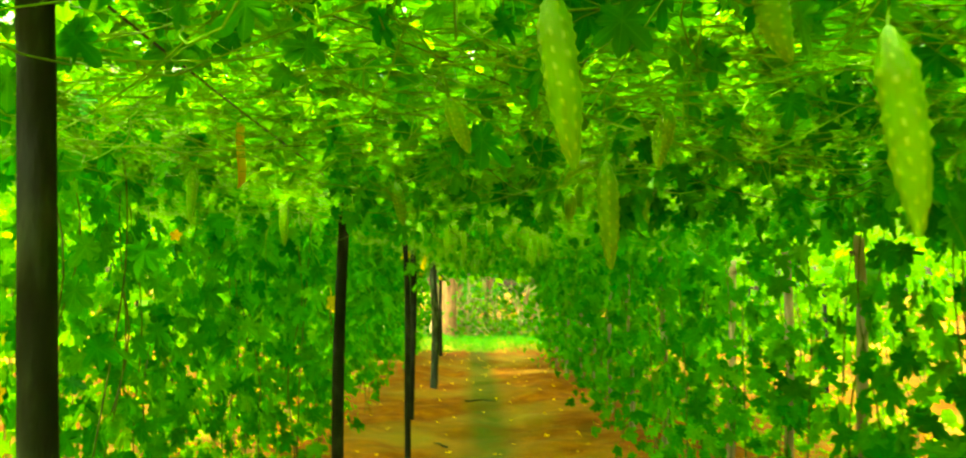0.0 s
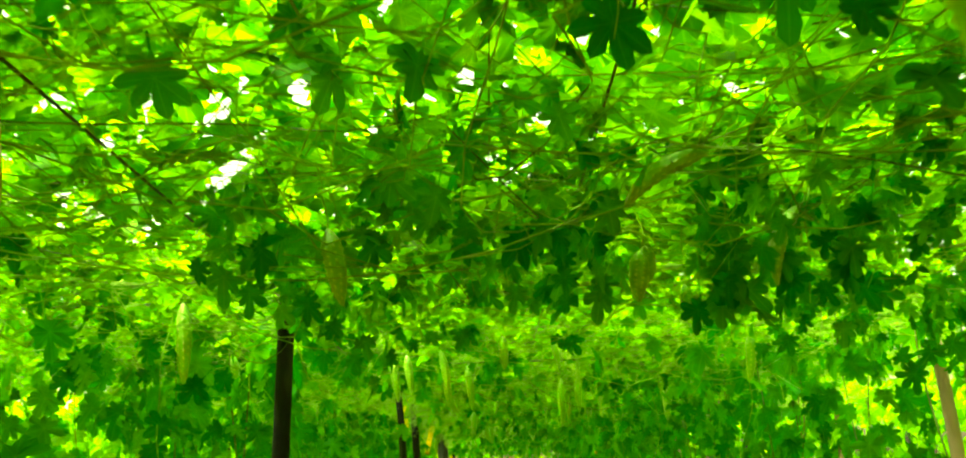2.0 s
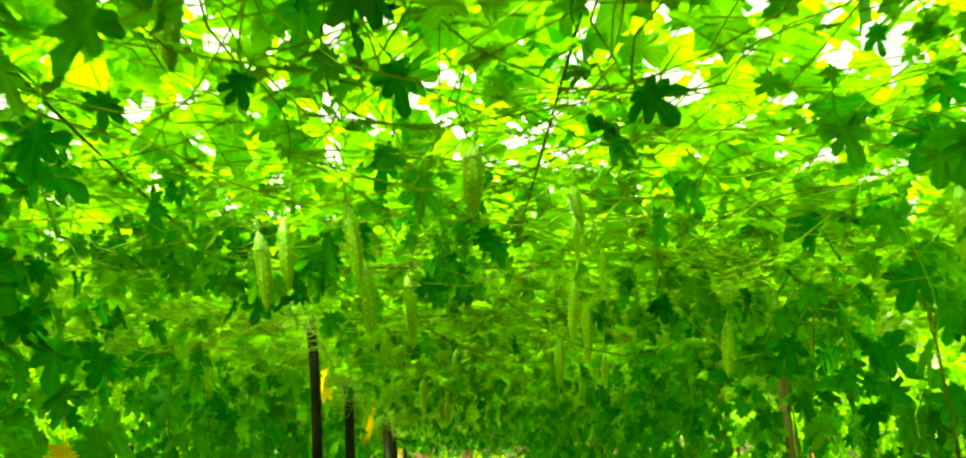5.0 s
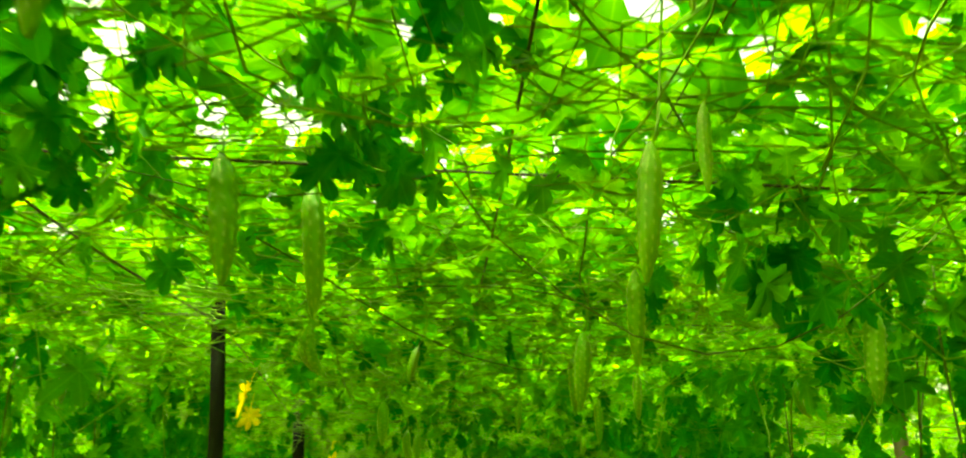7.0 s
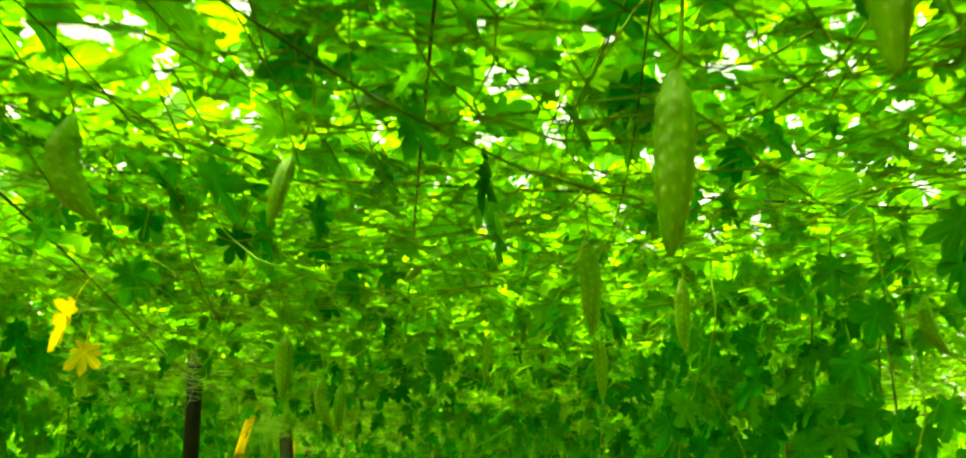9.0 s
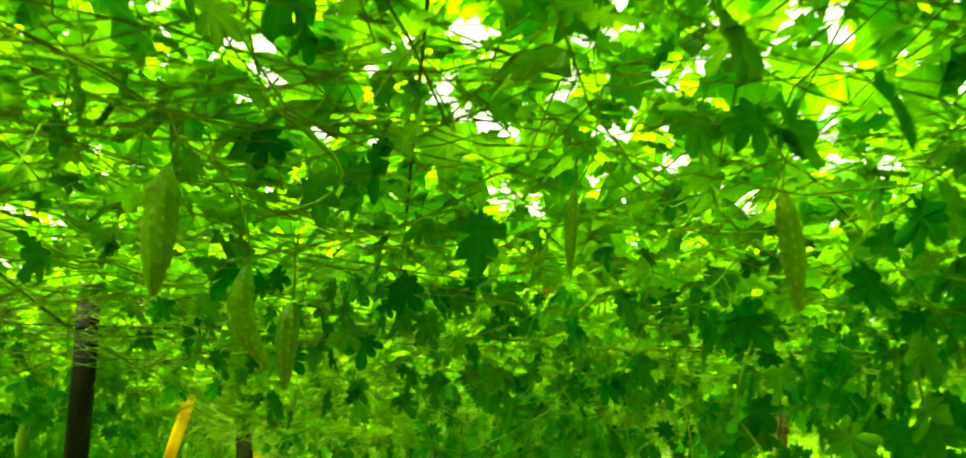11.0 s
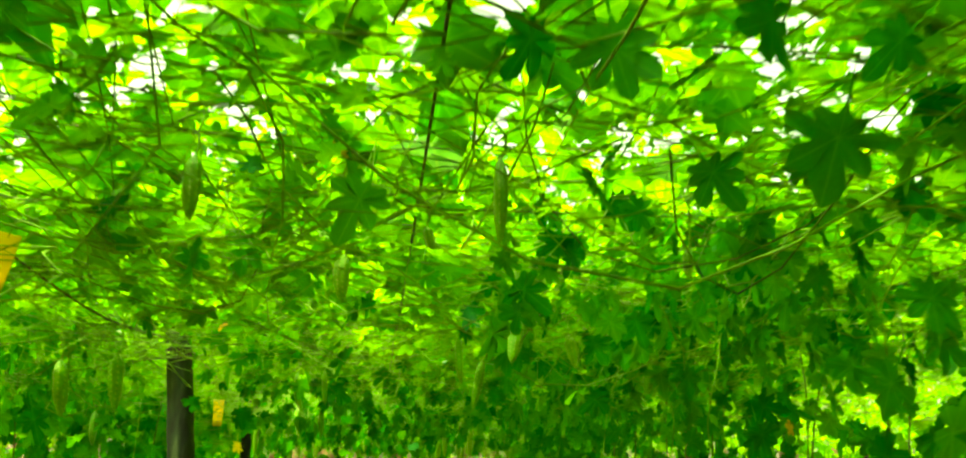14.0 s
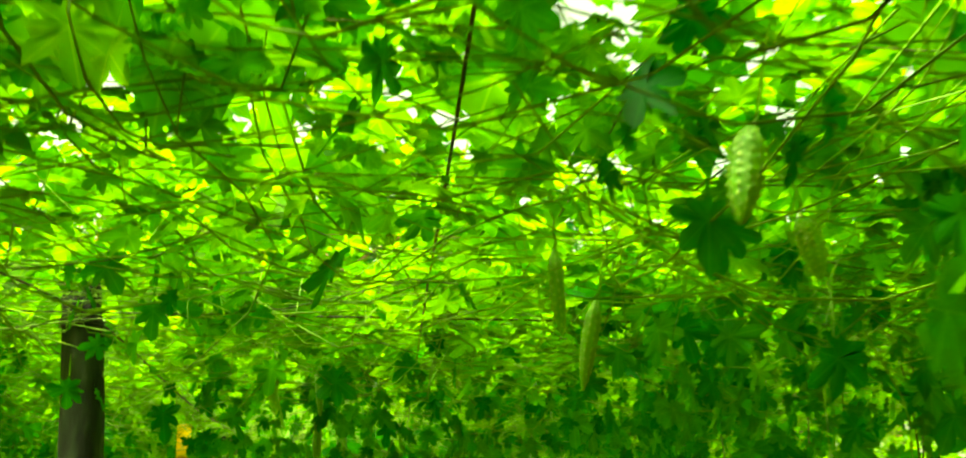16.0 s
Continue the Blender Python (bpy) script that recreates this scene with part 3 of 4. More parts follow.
for k, (y0, y1) in enumerate(zip(EDGES[:-1], EDGES[1:])):
    roof = tagged(new("vine_canopy", None), "sunlit bitter gourd vines matted over the trellis wires", "vine", "bays of the vine roof")
    roof.location = (0, (y0 + y1) / 2, ROOF)
    shift = np.array([0, (y0 + y1) / 2, ROOF])
    deep = min(y1 - y0, 3.5)
    p = roof_points(int(950 * deep), -2.6, 2.6, y0, y1, -0.06, 0.16, -1.9)
    p = p[in_the_clear(p) | (p[:, 1] < 6)]
    stuff("foliage", leaf_mesh("foliage", p - shift, flat_turns(len(p), 0.38), rng.uniform(0.04, 0.10, len(p)), FINE if k < 6 else PLAIN, LEAF), roof)
    p = roof_points(int(1350 * deep), -2.8, 2.8, y0, y1, 0.06, 0.42, -1.6)
    stuff("upper_foliage", leaf_mesh("upper_foliage", p - shift, flat_turns(len(p), 0.65), rng.uniform(0.10, 0.18, len(p)), MID, LEAF), roof)
    p = np.vstack([roof_points(int(1000 * deep), -8.5, -2.9, y0, y1, 0.0, 0.35, -0.6), roof_points(int(500 * deep), 2.9, 8.5, y0, y1, 0.0, 0.35, -0.6)])
    stuff("outer_foliage", leaf_mesh("outer_foliage", p - shift, flat_turns(len(p), 0.5), rng.uniform(0.11, 0.19, len(p)), MID, LEAF), roof)
    lines = []
    for _ in range(int(330 * deep)):
        x, y, a = rng.uniform(-2.6, 2.6), rng.uniform(y0, y1), rng.choice([0, 0, 0, np.pi / 2]) + rng.normal(0, 0.28)
        d = np.array([np.cos(a), np.sin(a)]) * rng.uniform(0.5, 1.6)
        z = ROOF + lift(y) + rng.uniform(-0.075, 0.05)
        lines.append(tube(wander((x, y, z), (x + d[0], y + d[1], z + rng.normal(0, 0.03)), 10, 0.09, rng.uniform(0, 0.06)) - shift, rng.uniform(0.0009, 0.0022), 3))
    for _ in range(int(26 * deep)):
        x, y = rng.uniform(-1.8, 1.9), rng.uniform(y0, y1)
        top = ROOF + lift(y)
        lines.append(tube(wander((x, y, top + 0.02), (x + rng.normal(0, 0.08), y + rng.normal(0, 0.08), top - rng.uniform(0.06, 0.26)), 7, 0.03) - shift, 0.0011, 3))
    runners = []
    for _ in range(int(5 * deep)):
        x, y, a = rng.uniform(-1.6, 1.6), rng.uniform(y0, y1), rng.choice([0, np.pi, np.pi / 2]) + rng.normal(0, 0.4)
        d = np.array([np.cos(a), np.sin(a)]) * rng.uniform(0.8, 2.2)
        top = ROOF + lift(y)
        runners.append(tube(wander((x, y, top - rng.uniform(0.0, 0.05)), (x + d[0], y + d[1], top - rng.uniform(0.0, 0.05)), 16, 0.12, rng.uniform(-0.02, 0.06)) - shift, np.linspace(0.0019, 0.0011, 16), 4))
    stuff("runner_tangle", mesh_of("runner_tangle", *joined(runners), DRY_STEM, True), roof)
    stuff("stem_tangle", mesh_of("stem_tangle", *joined(lines), STEM, True), roof)
    # leaves that hang in loose curtains below the wires
    n = int(750 * deep)
    x, y = rng.uniform(-1.5, 1.7, n), rng.uniform(y0, y1, n)
    deepest, gaps = np.full(n, 0.16), np.full(n, 1.0)
    for a, b, low, bare in CURTAINS:
        deepest[(y > a) & (y < b)], gaps[(y > a) & (y < b)] = low, bare
    clumps = cloud(x, y, 3.0, 41) + 0.6 * cloud(x * 0.3, y, 5.0, 42) > gaps
    at = np.column_stack([x, y, ROOF + lift(y) + 0.01 - deepest * rng.uniform(0, 1, n) ** 1.3])[clumps]
    at = at[in_the_clear(at)]
    n = len(at)
    stuff("hanging_foliage", leaf_mesh("hanging_foliage", at - shift, hung_turns(n), rng.uniform(0.05, 0.10, n), FINE if k < 6 else PLAIN, SHADED_LEAF), roof)
    if k < 7:
        n = 200
        at = np.column_stack([rng.uniform(-1.7, 1.9, n), rng.uniform(y0, y1, n), ROOF - 0.20 * rng.uniform(0, 1, n) ** 1.6 + 0.02])
        at[:, 2] += lift(at[:, 1])
        at = at[in_the_clear(at)]
        n = len(at)
        leaf_parts(roof, at - shift, hung_turns(n), rng.uniform(0.06, 0.13, n))


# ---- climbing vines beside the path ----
def climbing_vine(x, y, leaves, width, low, parts_too, mat=SHADED_LEAF):
    vine = tagged(new("gourd_vine", None), "leafy bitter gourd vine climbing from the soil to the trellis", "vine", "climbing vines")
    vine.location = (x, y, 0)
    lines = []
    for _ in range(2):
        a = rng.normal(0, width * 0.35, 2)
        lines.append(tube(wander((a[0] * 0.3, a[1] * 0.3, -0.05), (a[0], a[1], ROOF + 0.03), 16, 0.05), np.linspace(0.006, 0.003, 16), 5))
    part("stem", mesh_of("stem", *joined(lines), DRY_STEM, True), vine)
    n = leaves
    h = low + (ROOF - low) * rng.uniform(0, 1, n) ** 0.75
    at = np.column_stack([rng.normal(0, width * 0.5, n), rng.normal(0, width * 0.8, n), h])
    at = at[in_the_clear(at + np.array([x, y, 0]))]
    n = len(at)
    size = rng.uniform(0.09, 0.16, n)
    cut = 24 if parts_too else 0
    r = hung_turns(n, 0.6)
    if cut:
        leaf_parts(vine, at[:cut], r[:cut], size[:cut])
    part("foliage", leaf_mesh("foliage", at[cut:], r[cut:], size[cut:], FINE if parts_too else PLAIN, mat), vine)["kind"] = "stuff"


for y in np.arange(-1.2, END, 0.62):
    climbing_vine(1.50 + 0.02 * max(0, y - 6) + rng.normal(0, 0.10), y + rng.normal(0, 0.12), int(rng.integers(85, 140)), 0.36, 0.05, y < 16)
    climbing_vine(-1.55 + rng.normal(0, 0.22), y + rng.normal(0, 0.15), int(rng.integers(110, 175) * (0.5 if y < 4.2 else 1.0)), 0.45, 0.30 if y > 3 else 0.1, y < 16)
# rows farther out take the lighter LEAF, so they look sunlit
for y in np.arange(-0.5, 9, 0.8):
    climbing_vine(-2.5 + rng.normal(0, 0.2), y + rng.normal(0, 0.2), int(rng.integers(80, 120)), 0.5, 0.25, False, LEAF)
for x in (-3.4, -5.8, 3.4, 5.8):
    for y in np.arange(-1.0, END, 1.1):
        climbing_vine(x + rng.normal(0, 0.3), y + rng.normal(0, 0.25), int(rng.integers(80, 130)), 0.6, 0.3, False, LEAF)


def hanging_cluster(x, y, leaves, width, drop):
    """A shoot that hangs from the roof, thick with leaves."""
    vine = tagged(new("hanging_shoot", None), "dark green leafy shoot hanging down from the vine roof", "vine", "hanging shoots")
    vine.location = (x, y, ROOF)
    line = wander((0, 0, 0.03), (rng.normal(0, 0.1), rng.normal(0, 0.1), -drop), 12, 0.04)
    part("stem", mesh_of("stem", *tube(line, np.linspace(0.003, 0.0012, 12), 4), STEM, True), vine)
    u = rng.uniform(0, 1, leaves)
    at = np.column_stack([rng.normal(0, width, leaves), rng.normal(0, width, leaves), -u * drop])
    at = at[in_the_clear(at + np.array([x, y, ROOF]))]
    leaves = len(at)
    r, size = hung_turns(leaves, 0.4), rng.uniform(0.07, 0.13, leaves)
    leaf_parts(vine, at[:30], r[:30], size[:30])
    if leaves > 30:
        stuff("foliage", leaf_mesh("foliage", at[30:], r[30:], size[30:], FINE, SHADED_LEAF), vine)


# x, y, leaves, half width, drop
RIGHT_SHOOTS = [
    (1.10, 2.20, 22, 0.12, 0.50), (1, 5.20, 26, 0.14, 0.50), (1.15, 6, 18, 0.16, 0.60), (1, 6.70, 12, 0.10, 0.40), (1.05, 7.20, 12, 0.13, 0.45),
    (1.15, 8.30, 24, 0.17, 0.75), (0.95, 8.70, 28, 0.16, 0.60), (1.10, 9.20, 40, 0.16, 0.70), (1.05, 9.90, 34, 0.16, 0.60), (1.15, 10.90, 44, 0.18, 0.65),
    (1, 11.40, 40, 0.18, 0.50), (1.25, 12.20, 20, 0.18, 0.80), (1.10, 12.70, 40, 0.18, 0.65), (1, 13.40, 44, 0.20, 0.60), (1.20, 13.70, 40, 0.18, 0.80),
    (1.15, 14.20, 44, 0.20, 0.75), (0.95, 15.20, 40, 0.20, 0.60), (1.05, 16.20, 40, 0.20, 0.70),
]
OTHER_SHOOTS = [
    (0.76, 3.75, 26, 0.07, 0.26), (0.55, 3.80, 26, 0.07, 0.24), (0.25, 3.85, 26, 0.08, 0.24), (-1, 4.20, 13, 0.16, 0.40), (-1.02, 4.70, 34, 0.17, 0.60),
    (-0.90, 5.40, 26, 0.14, 0.50), (0.66, 6.70, 14, 0.05, 0.22), (-0.95, 6.80, 26, 0.15, 0.45), (0.04, 9.22, 20, 0.07, 0.22), (-0.95, 9.30, 34, 0.17, 0.60),
    (-1, 9.80, 30, 0.16, 0.50), (-0.90, 12.40, 30, 0.15, 0.50), (-1.10, 13.20, 34, 0.18, 0.55), (-1, 15.20, 34, 0.18, 0.60), (-0.50, 16.40, 30, 0.20, 0.20),
    (0.20, 17.50, 30, 0.20, 0.25), (0.70, 18, 30, 0.20, 0.25), (-0.20, 18.60, 30, 0.20, 0.20),
]
for x, y, n, w, d in RIGHT_SHOOTS + OTHER_SHOOTS:
    hanging_cluster(x, y, int(n * (0.65 if y > 11 else 1.0)) if abs(x) > 0.8 else n, w * 1.15, d)


# ---- low growth on the soil ----
def weeds():
    n = 9000
    x = np.concatenate([-1.25 - rng.gamma(2.0, 0.8, n // 2), 1.7 + rng.gamma(2.0, 0.7, n - n // 2)])
    y = rng.uniform(-1, END, n)
    sel = cloud(x, y, 2.0, 31) > -0.25
    x, y = x[sel], y[sel]
    z = ground_height(x, y) + rng.uniform(0, 1, len(x)) ** 1.3 * 0.45
    ob = new("weeds", leaf_mesh("weeds", np.column_stack([x, y, z]), flat_turns(len(x), 0.7), rng.uniform(0.06, 0.13, len(x)), MID, LEAF))
    tagged(ob, "low green weeds and vine runners on the red soil", "weeds", kind="stuff")


weeds()


def litter():
    n = 420
    x, y = rng.uniform(-3, 3, n), rng.uniform(0, END, n)
    z = ground_height(x, y) + 0.012
    ob = new("leaf_litter", leaf_mesh("leaf_litter", np.column_stack([x, y, z]), flat_turns(n, 0.2), rng.uniform(0.03, 0.08, n), MID, DRY_LEAF))
    tagged(ob, "dry yellow-brown leaves scattered over the path", "leaf litter", kind="stuff")
    for k, (x, y, a, length) in enumerate([(0.12, 12.6, 0.1, 0.4), (0.7, 7.6, 1.2, 0.3), (-0.3, 9.2, 2.1, 0.25)]):
        z = float(ground_height(np.array([x]), np.array([y]))[0]) + 0.012
        d = np.array([math.cos(a), math.sin(a), 0]) * length / 2
        stick = new("stick", mesh_of("stick", *tube(wander(np.array([x, y, z]) - d, np.array([x, y, z]) + d, 7, 0.01), np.linspace(0.012, 0.006, 7), 6), BARK, True))
        tagged(stick, "short dark dry stick lying on the path", "stick", "sticks")


litter()


# ---- distance ----
def foliage_mass(name, label, n, pts, size, mat, category="bushes"):
    ob = new(name, leaf_mesh(name, pts, turns(rng.normal(0, 1, (n, 3)), rng.normal(0, 1, (n, 3))), rng.uniform(*size, n), SIMPLE, mat))
    return tagged(ob, label, category, kind="stuff")


def ring_of_woods():
    n = 22000
    a = rng.uniform(0, 2 * np.pi, n)
    r = rng.uniform(38, 52, n)
    h = rng.uniform(0, 1, n) ** 1.2 * (8 + 3 * np.sin(a * 7) + 2 * np.sin(a * 17))
    foliage_mass("far_woods", "green woodland all round the garden", n, np.column_stack([r * np.cos(a), 8 + r * np.sin(a), h]), (0.5, 1.1), FAR_LEAF, "woods")


ring_of_woods()


def undergrowth():
    n = 16000
    x, y = rng.uniform(-14, 14, n), rng.uniform(26.5, 34, n)
    z = ground_height(x, y) + rng.uniform(0, 1, n) ** 1.4 * (1.0 + 0.6 * cloud(x, y, 1.2, 9)).clip(0.2)
    foliage_mass("undergrowth", "bright green low shrubs beyond the grass", n, np.column_stack([x, y, z]), (0.10, 0.24), FAR_LEAF)


undergrowth()


def grass_strip():
    n = 30000
    x, y = rng.uniform(-9, 9, n), rng.uniform(21.4, 28, n)
    h = rng.uniform(0.06, 0.2, n)
    lean = rng.normal(0, 0.06, (n, 2))
    z = ground_height(x, y)
    w = 0.008
    a = rng.uniform(0, np.pi, n)
    v = np.stack([np.column_stack([x - w * np.cos(a), y - w * np.sin(a), z]), np.column_stack([x + w * np.cos(a), y + w * np.sin(a), z]),
                  np.column_stack([x + lean[:, 0], y + lean[:, 1], z + h])], 1).reshape(-1, 3)
    ob = new("grass", mesh_of("grass", v, np.arange(3 * n).reshape(-1, 3), GRASS))
    tagged(ob, "bright green grass past the end of the trellis", "grass", kind="stuff")


grass_strip()


def far_tree(x, y, radius, height, mat, label, lean=(0, 0)):
    tree = tagged(new("tree", None), label, "tree", "trees beyond the garden")
    tree.location = (x, y, 0)
    line = wander((0, 0, -0.2), (lean[0], lean[1], height), 14, 0.12)
    pieces = [tube(line, np.linspace(radius * 1.15, radius * 0.5, 14), 10)]
    for _ in range(6):
        b = line[int(rng.integers(7, 14))]
        a = rng.uniform(0, 6.3)
        pieces.append(tube(wander(b, b + np.array([math.cos(a) * 1.6, math.sin(a) * 1.6, rng.uniform(0.6, 1.6)]), 7, 0.1), np.linspace(radius * 0.35, 0.02, 7), 6))
    part("trunk", mesh_of("trunk", *joined(pieces), mat, True), tree)
    n = 900
    p = rng.normal(0, 1, (n, 3)) * np.array([1.5, 1.5, 1.0]) + line[-1] + np.array([0, 0, 0.8])
    part("crown", leaf_mesh("crown", p, turns(rng.normal(0, 1, (n, 3)), rng.normal(0, 1, (n, 3))), rng.uniform(0.2, 0.4, n), SIMPLE, FAR_LEAF), tree)


far_tree(-0.55, 27.5, 0.21, 6.0, RED_BARK, "tree with a stout reddish-brown trunk")
far_tree(-1.0, 26.2, 0.08, 5.5, PALE_BARK, "slim tree with a pale trunk")
for k in range(24):
    far_tree(rng.uniform(-12, 12), rng.uniform(29, 36), rng.uniform(0.06, 0.15), rng.uniform(4.5, 7.5), (PALE_BARK, RED_BARK)[k % 2],
             ("slim tree with a pale trunk", "slim tree with a reddish trunk")[k % 2], (rng.normal(0, 0.4), 0))


def dry_thicket():
    lines = []
    for _ in range(150):
        x, y = rng.uniform(-7, 7), rng.uniform(27.5, 30.5)
        lines.append(tube(wander((x, y, 0), (x + rng.normal(0, 0.7), y + rng.normal(0, 0.5), rng.uniform(0.8, 3.2)), 9, 0.25), rng.uniform(0.008, 0.022), 4))
    ob = new("dry_thicket", mesh_of("dry_thicket", *joined(lines), PALE_BARK, True))
    tagged(ob, "tangle of dry pale-brown stems beyond the grass", "thicket", kind="stuff")


dry_thicket()


# ---- fruit ----
def gourd_mesh(seed, bow, rings=56, seg=36):
    """A warty fruit of length one, hanging from the origin down -z, about one wide before it is scaled."""
    r = random.Random(seed)
    ridge = r.choice((8, 9, 10))
    verts, wart = [], []
    for i in range(rings + 1):
        u = i / rings
        body = min(1.0, (u / 0.22)) ** 0.6 * (1 - max(0, (u - 0.45) / 0.57) ** 2.0) ** 0.8
        for j in range(seg):
            a = 2 * math.pi * j / seg
            phase = ridge * a + 0.8 * math.sin(u * 6 + seed)
            row = math.floor(phase / (2 * math.pi) + 0.5)
            c = max(0.0, math.cos(phase))
            knob = max(0.0, math.sin(u * 66 + row * 2.4 + 2.0 * noise.noise((row * 3.1, u * 6, seed)))) * c ** 1.5
            lump = max(0.0, noise.noise((math.cos(a) * 5, math.sin(a) * 5, u * 24 + seed * 9)))
            rad = 0.5 * body * (0.82 + 0.035 * c + 0.19 * knob + 0.14 * lump) + 0.012
            verts.append((rad * math.cos(a) + bow * 4 * u * (1 - u), rad * math.sin(a), -u))
            wart.append(min(0.62, max(0, knob * 1.5 + lump * 0.9 - 0.62)))
    quads = [(i * seg + j, (i + 1) * seg + j, (i + 1) * seg + (j + 1) % seg, i * seg + (j + 1) % seg) for i in range(rings) for j in range(seg)]
    me = mesh_of("fruit", np.array(verts), quads, GOURD, True)
    at = me.attributes.new("wart", "FLOAT", "POINT")
    at.data.foreach_set("value", np.array(wart, np.float32))
    return me


FRUIT = [gourd_mesh(s, (0.08, -0.1, 0.15, 0.0, 0.12, -0.06)[s]) for s in range(6)]
SMALL_FRUIT = [gourd_mesh(s, 0.06, 30, 20) for s in range(3)]
CURVED_FRUIT = gourd_mesh(7, -0.55)
STALK = [mesh_of("stalk", *tube(wander((0, 0, -0.01), (0.2 * s, 0.1, 1.0), 8, 0.12), np.linspace(0.012, 0.006, 8) * 2.2, 5), STEM, True) for s in (-1, 0, 1)]


def bitter_gourd(x, y, top, tip, length, width, k, fruits=FRUIT):
    g = tagged(new("bitter_gourd", None), "light green warty bitter gourd hanging from the vines", "gourd", "bitter gourds")
    lean = Vector((tip[0] - x, 0, tip[1] - top)).normalized()
    g.matrix_basis = Matrix.Translation((x, y, top)) @ Vector((0, 0, -1)).rotation_difference(lean).to_matrix().to_4x4()
    if length > 0.13 and abs(tip[0] - x) > 0.035:
        g["label"] = "curved green warty bitter gourd hanging from the vines"
        part("fruit", CURVED_FRUIT, g, m=Matrix.Diagonal((width, width, length, 1)))
    else:
        part("fruit", fruits[k % len(fruits)], g, m=pose(0, 0, 0, 0, 0, 67 * k % 360) @ Matrix.Diagonal((width, width, length, 1)))
    up = max(0.04, ROOF + 0.02 - top)
    part("stalk", STALK[k % 3], g, "thin green fruit stalk", Matrix.Diagonal((0.1, 0.1, up, 1)))


for k, (x, y, top, tx, tz, w) in enumerate(GOURDS):
    bitter_gourd(x, y, top, (tx, tz), math.hypot(tx - x, tz - top), w, k)
for k in range(52):
    x, y = (rng.uniform(-0.5, 1.1), rng.uniform(15, 20.8)) if k < 34 else (rng.uniform(-2.4, -1.0), rng.uniform(3, 16))
    top = rng.uniform(1.78, 1.92)
    bitter_gourd(x, y, top, (x + rng.normal(0, 0.01), top - rng.uniform(0.12, 0.2)), rng.uniform(0.13, 0.2), rng.uniform(0.03, 0.045), k, SMALL_FRUIT)


# ---- hung cards, yellow leaves ----
def trap_card(x, y, z, width, height, tilt, turn, mat, label, taper=0.8):
    card = tagged(new("trap_card", None), label, "trap card", "insect trap cards")
    card.matrix_basis = pose(x, y, z, 0, tilt, turn)
    bm = bmesh.new()
    bmesh.ops.create_grid(bm, x_segments=4, y_segments=8, size=0.5)
    for v in bm.verts:
        u = 0.5 - v.co.y
        wide = 1 - (1 - taper) * u
        v.co = (v.co.x * width * wide, 0.004 * math.sin(v.co.x * 4) + 0.003 * math.sin(u * 6), -u * height)
    bmesh.ops.solidify(bm, geom=bm.faces[:], thickness=0.002)
    part("sheet", from_bm("sheet", bm, mat), card)
    part("string", mesh_of("string", *tube([(0, 0, -0.01), (0.004, 0, 0.05), (0, 0, max(0.03, ROOF - z + 0.02))], 0.0012, 4), TWINE, True), card, "thin grey string")


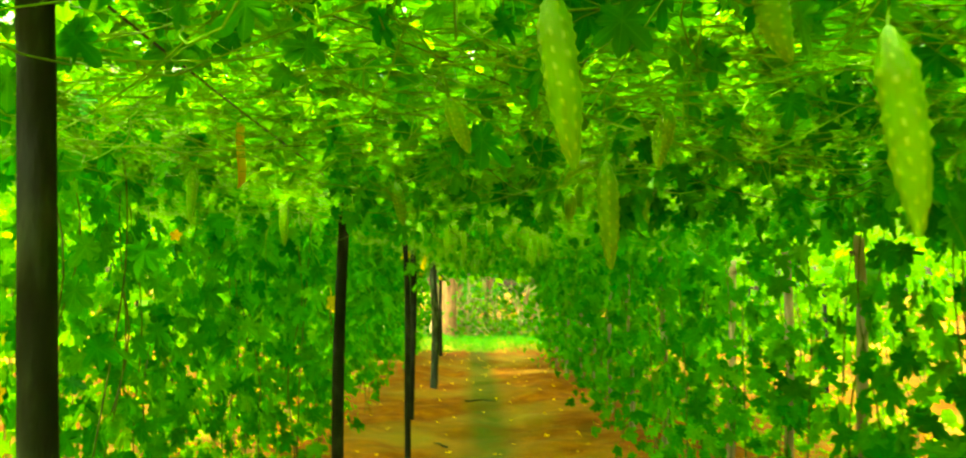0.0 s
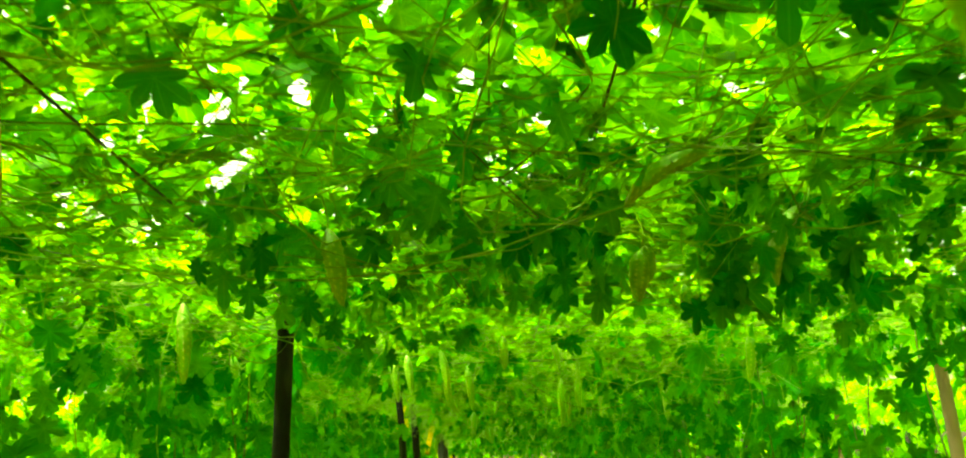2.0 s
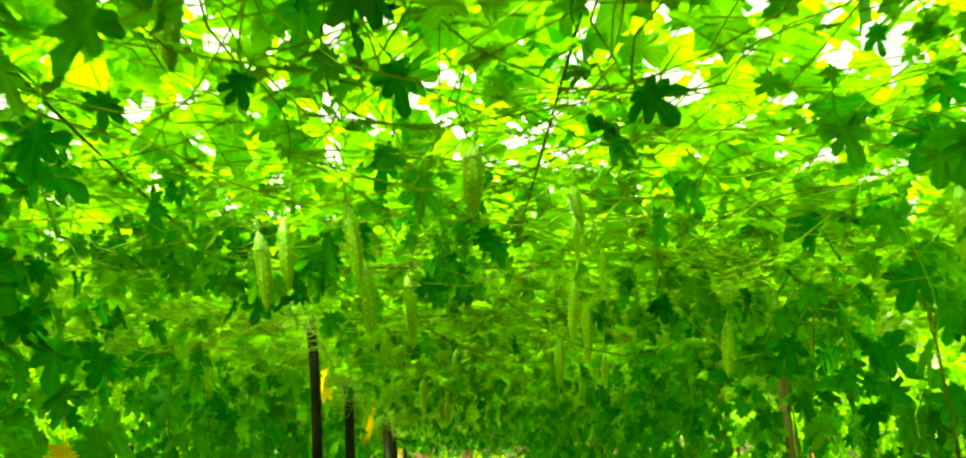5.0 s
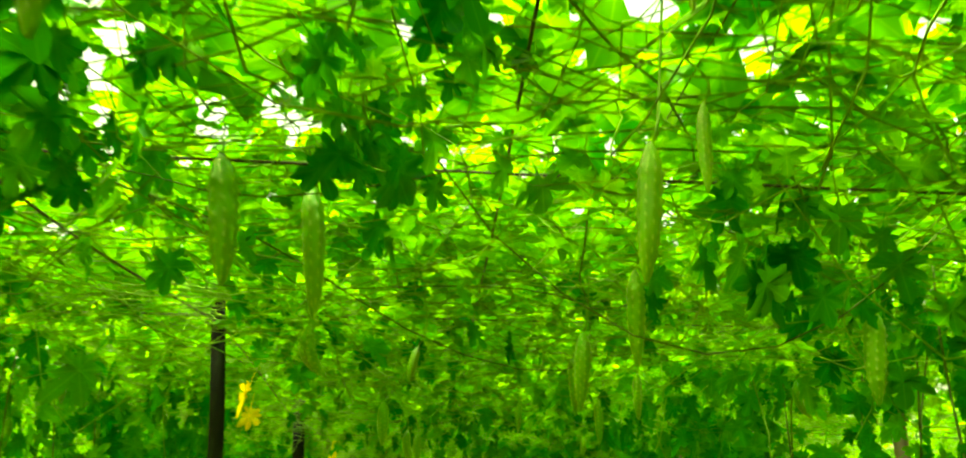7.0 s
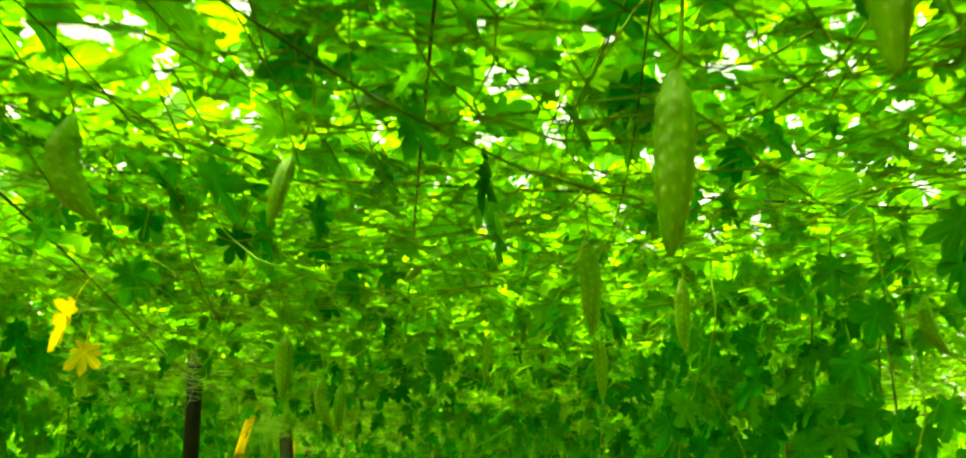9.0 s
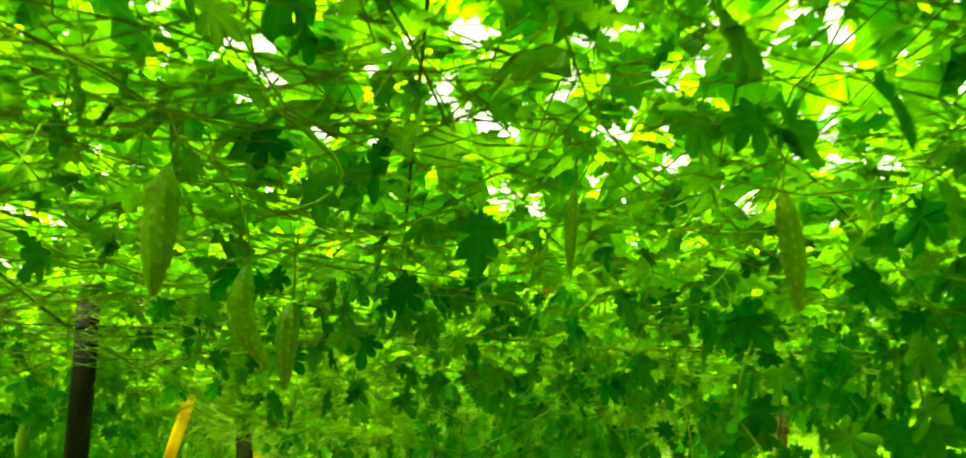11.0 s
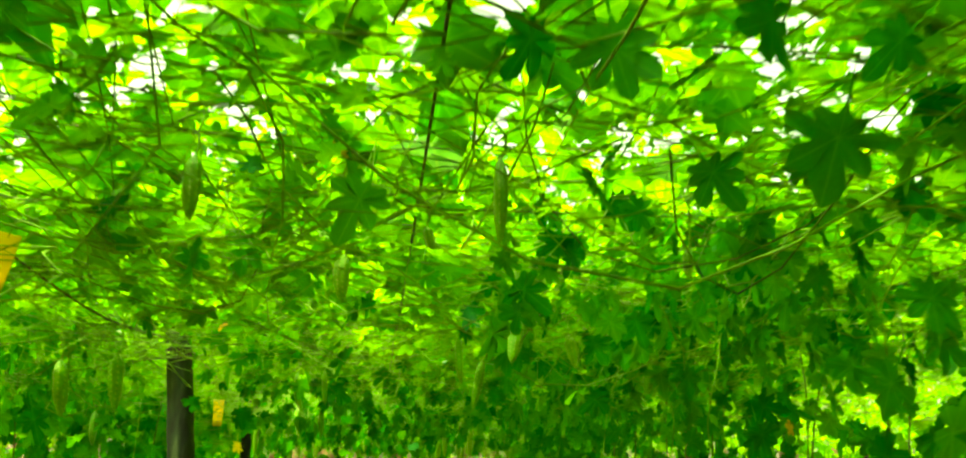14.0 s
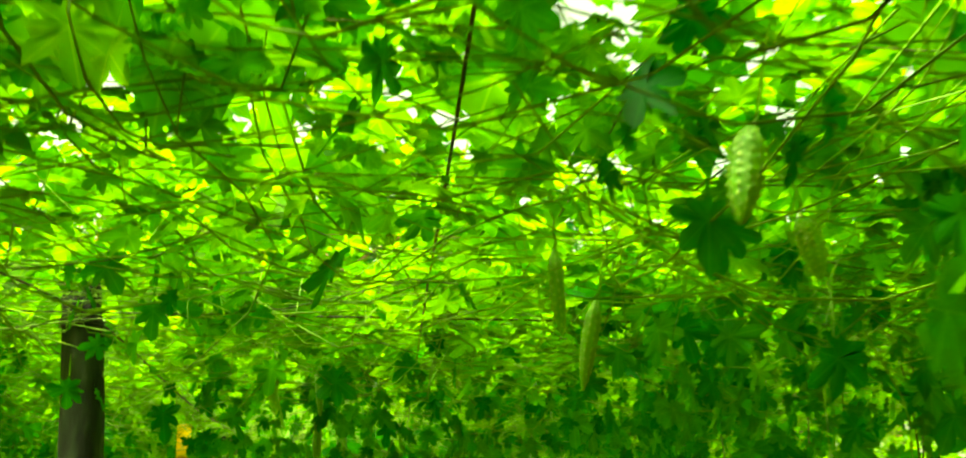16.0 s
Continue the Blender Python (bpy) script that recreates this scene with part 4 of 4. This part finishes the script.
trap_card(-0.745, 2.92, 1.95, 0.28, 0.19, -11, 97, ORANGE_CARD, "faded orange card hung on a string from the trellis", 0.97)
trap_card(-0.59, 12.19, 1.94, 0.05, 0.30, 13, 0, YELLOW_CARD, "narrow yellow strip hanging aslant from the trellis", 1.0)
trap_card(-0.74, 16.05, 1.98, 0.062, 0.15, 0, 0, YELLOW_CARD, "small yellow card hung near a post", 0.8)

YELLOW_LEAVES = [leaf_of("yellow_leaf", shape, DRY_LEAF) for shape in FINE[:3]]
for k, (x, y, z, s) in enumerate([(-0.62, 9.05, 1.92, 0.16), (-0.95, 6.3, 1.42, 0.15), (-0.66, 9.3, 1.85, 0.12), (-2.30, 4.80, 1.75, 0.16), (-2.38, 4.85, 1.5, 0.15),
                                  (-0.5, 15.2, 1.7, 0.08), (-2.28, 4.7, 1.3, 0.15), (-2.42, 4.7, 1.1, 0.16), (-2.35, 4.95, 1.22, 0.15), (-2.2, 4.75, 1.62, 0.13), (-1.95, 4.6, 1.62, 0.10)]):
    ob = new("yellow_leaf", YELLOW_LEAVES[k % 3])
    r = hung_turns(1, 0.2)[0]
    ob.matrix_basis = Matrix.Translation((x, y, z)) @ Matrix(r.tolist()).to_4x4() @ Matrix.Diagonal((s, s, s, 1))
    tagged(ob, "withered yellow leaf hanging among the green ones", "leaf", "withered leaves")


def flower(x, y, z, size, k):
    """Five yellow petals round a small cup."""
    fl = tagged(new("gourd_flower", None), "small bright yellow gourd flower on the vine", "flower", "gourd flowers")
    fl.matrix_basis = pose(x, y, z, 70 + 20 * math.sin(k), 0, 40 * math.sin(2 * k))
    for j in range(5):
        v = np.array([(0, 0, 0), (0.35, 0.5, 0.1), (0.2, 0.95, 0.05), (-0.2, 0.95, 0.05), (-0.35, 0.5, 0.1), (0, 0.55, 0.0)]) * size
        f = np.array([(5, 0, 1), (5, 1, 2), (5, 2, 3), (5, 3, 4), (5, 4, 0)])
        part("petal", mesh_of("petal", v, f, PETAL), fl, m=pose(0, 0, 0, 0, 0, 72 * j))


for k, (x, y, z) in enumerate([(-1.02, 3.2, 1.62), (-0.95, 1.75, 1.45), (-0.9, 1.8, 1.25), (-1.2, 2.6, 1.5), (0.1, 11.6, 1.94), (-0.3, 13.2, 1.93), (0.6, 10.2, 1.95), (1.2, 12.5, 1.6)]):
    flower(x, y, z, 0.022, k)
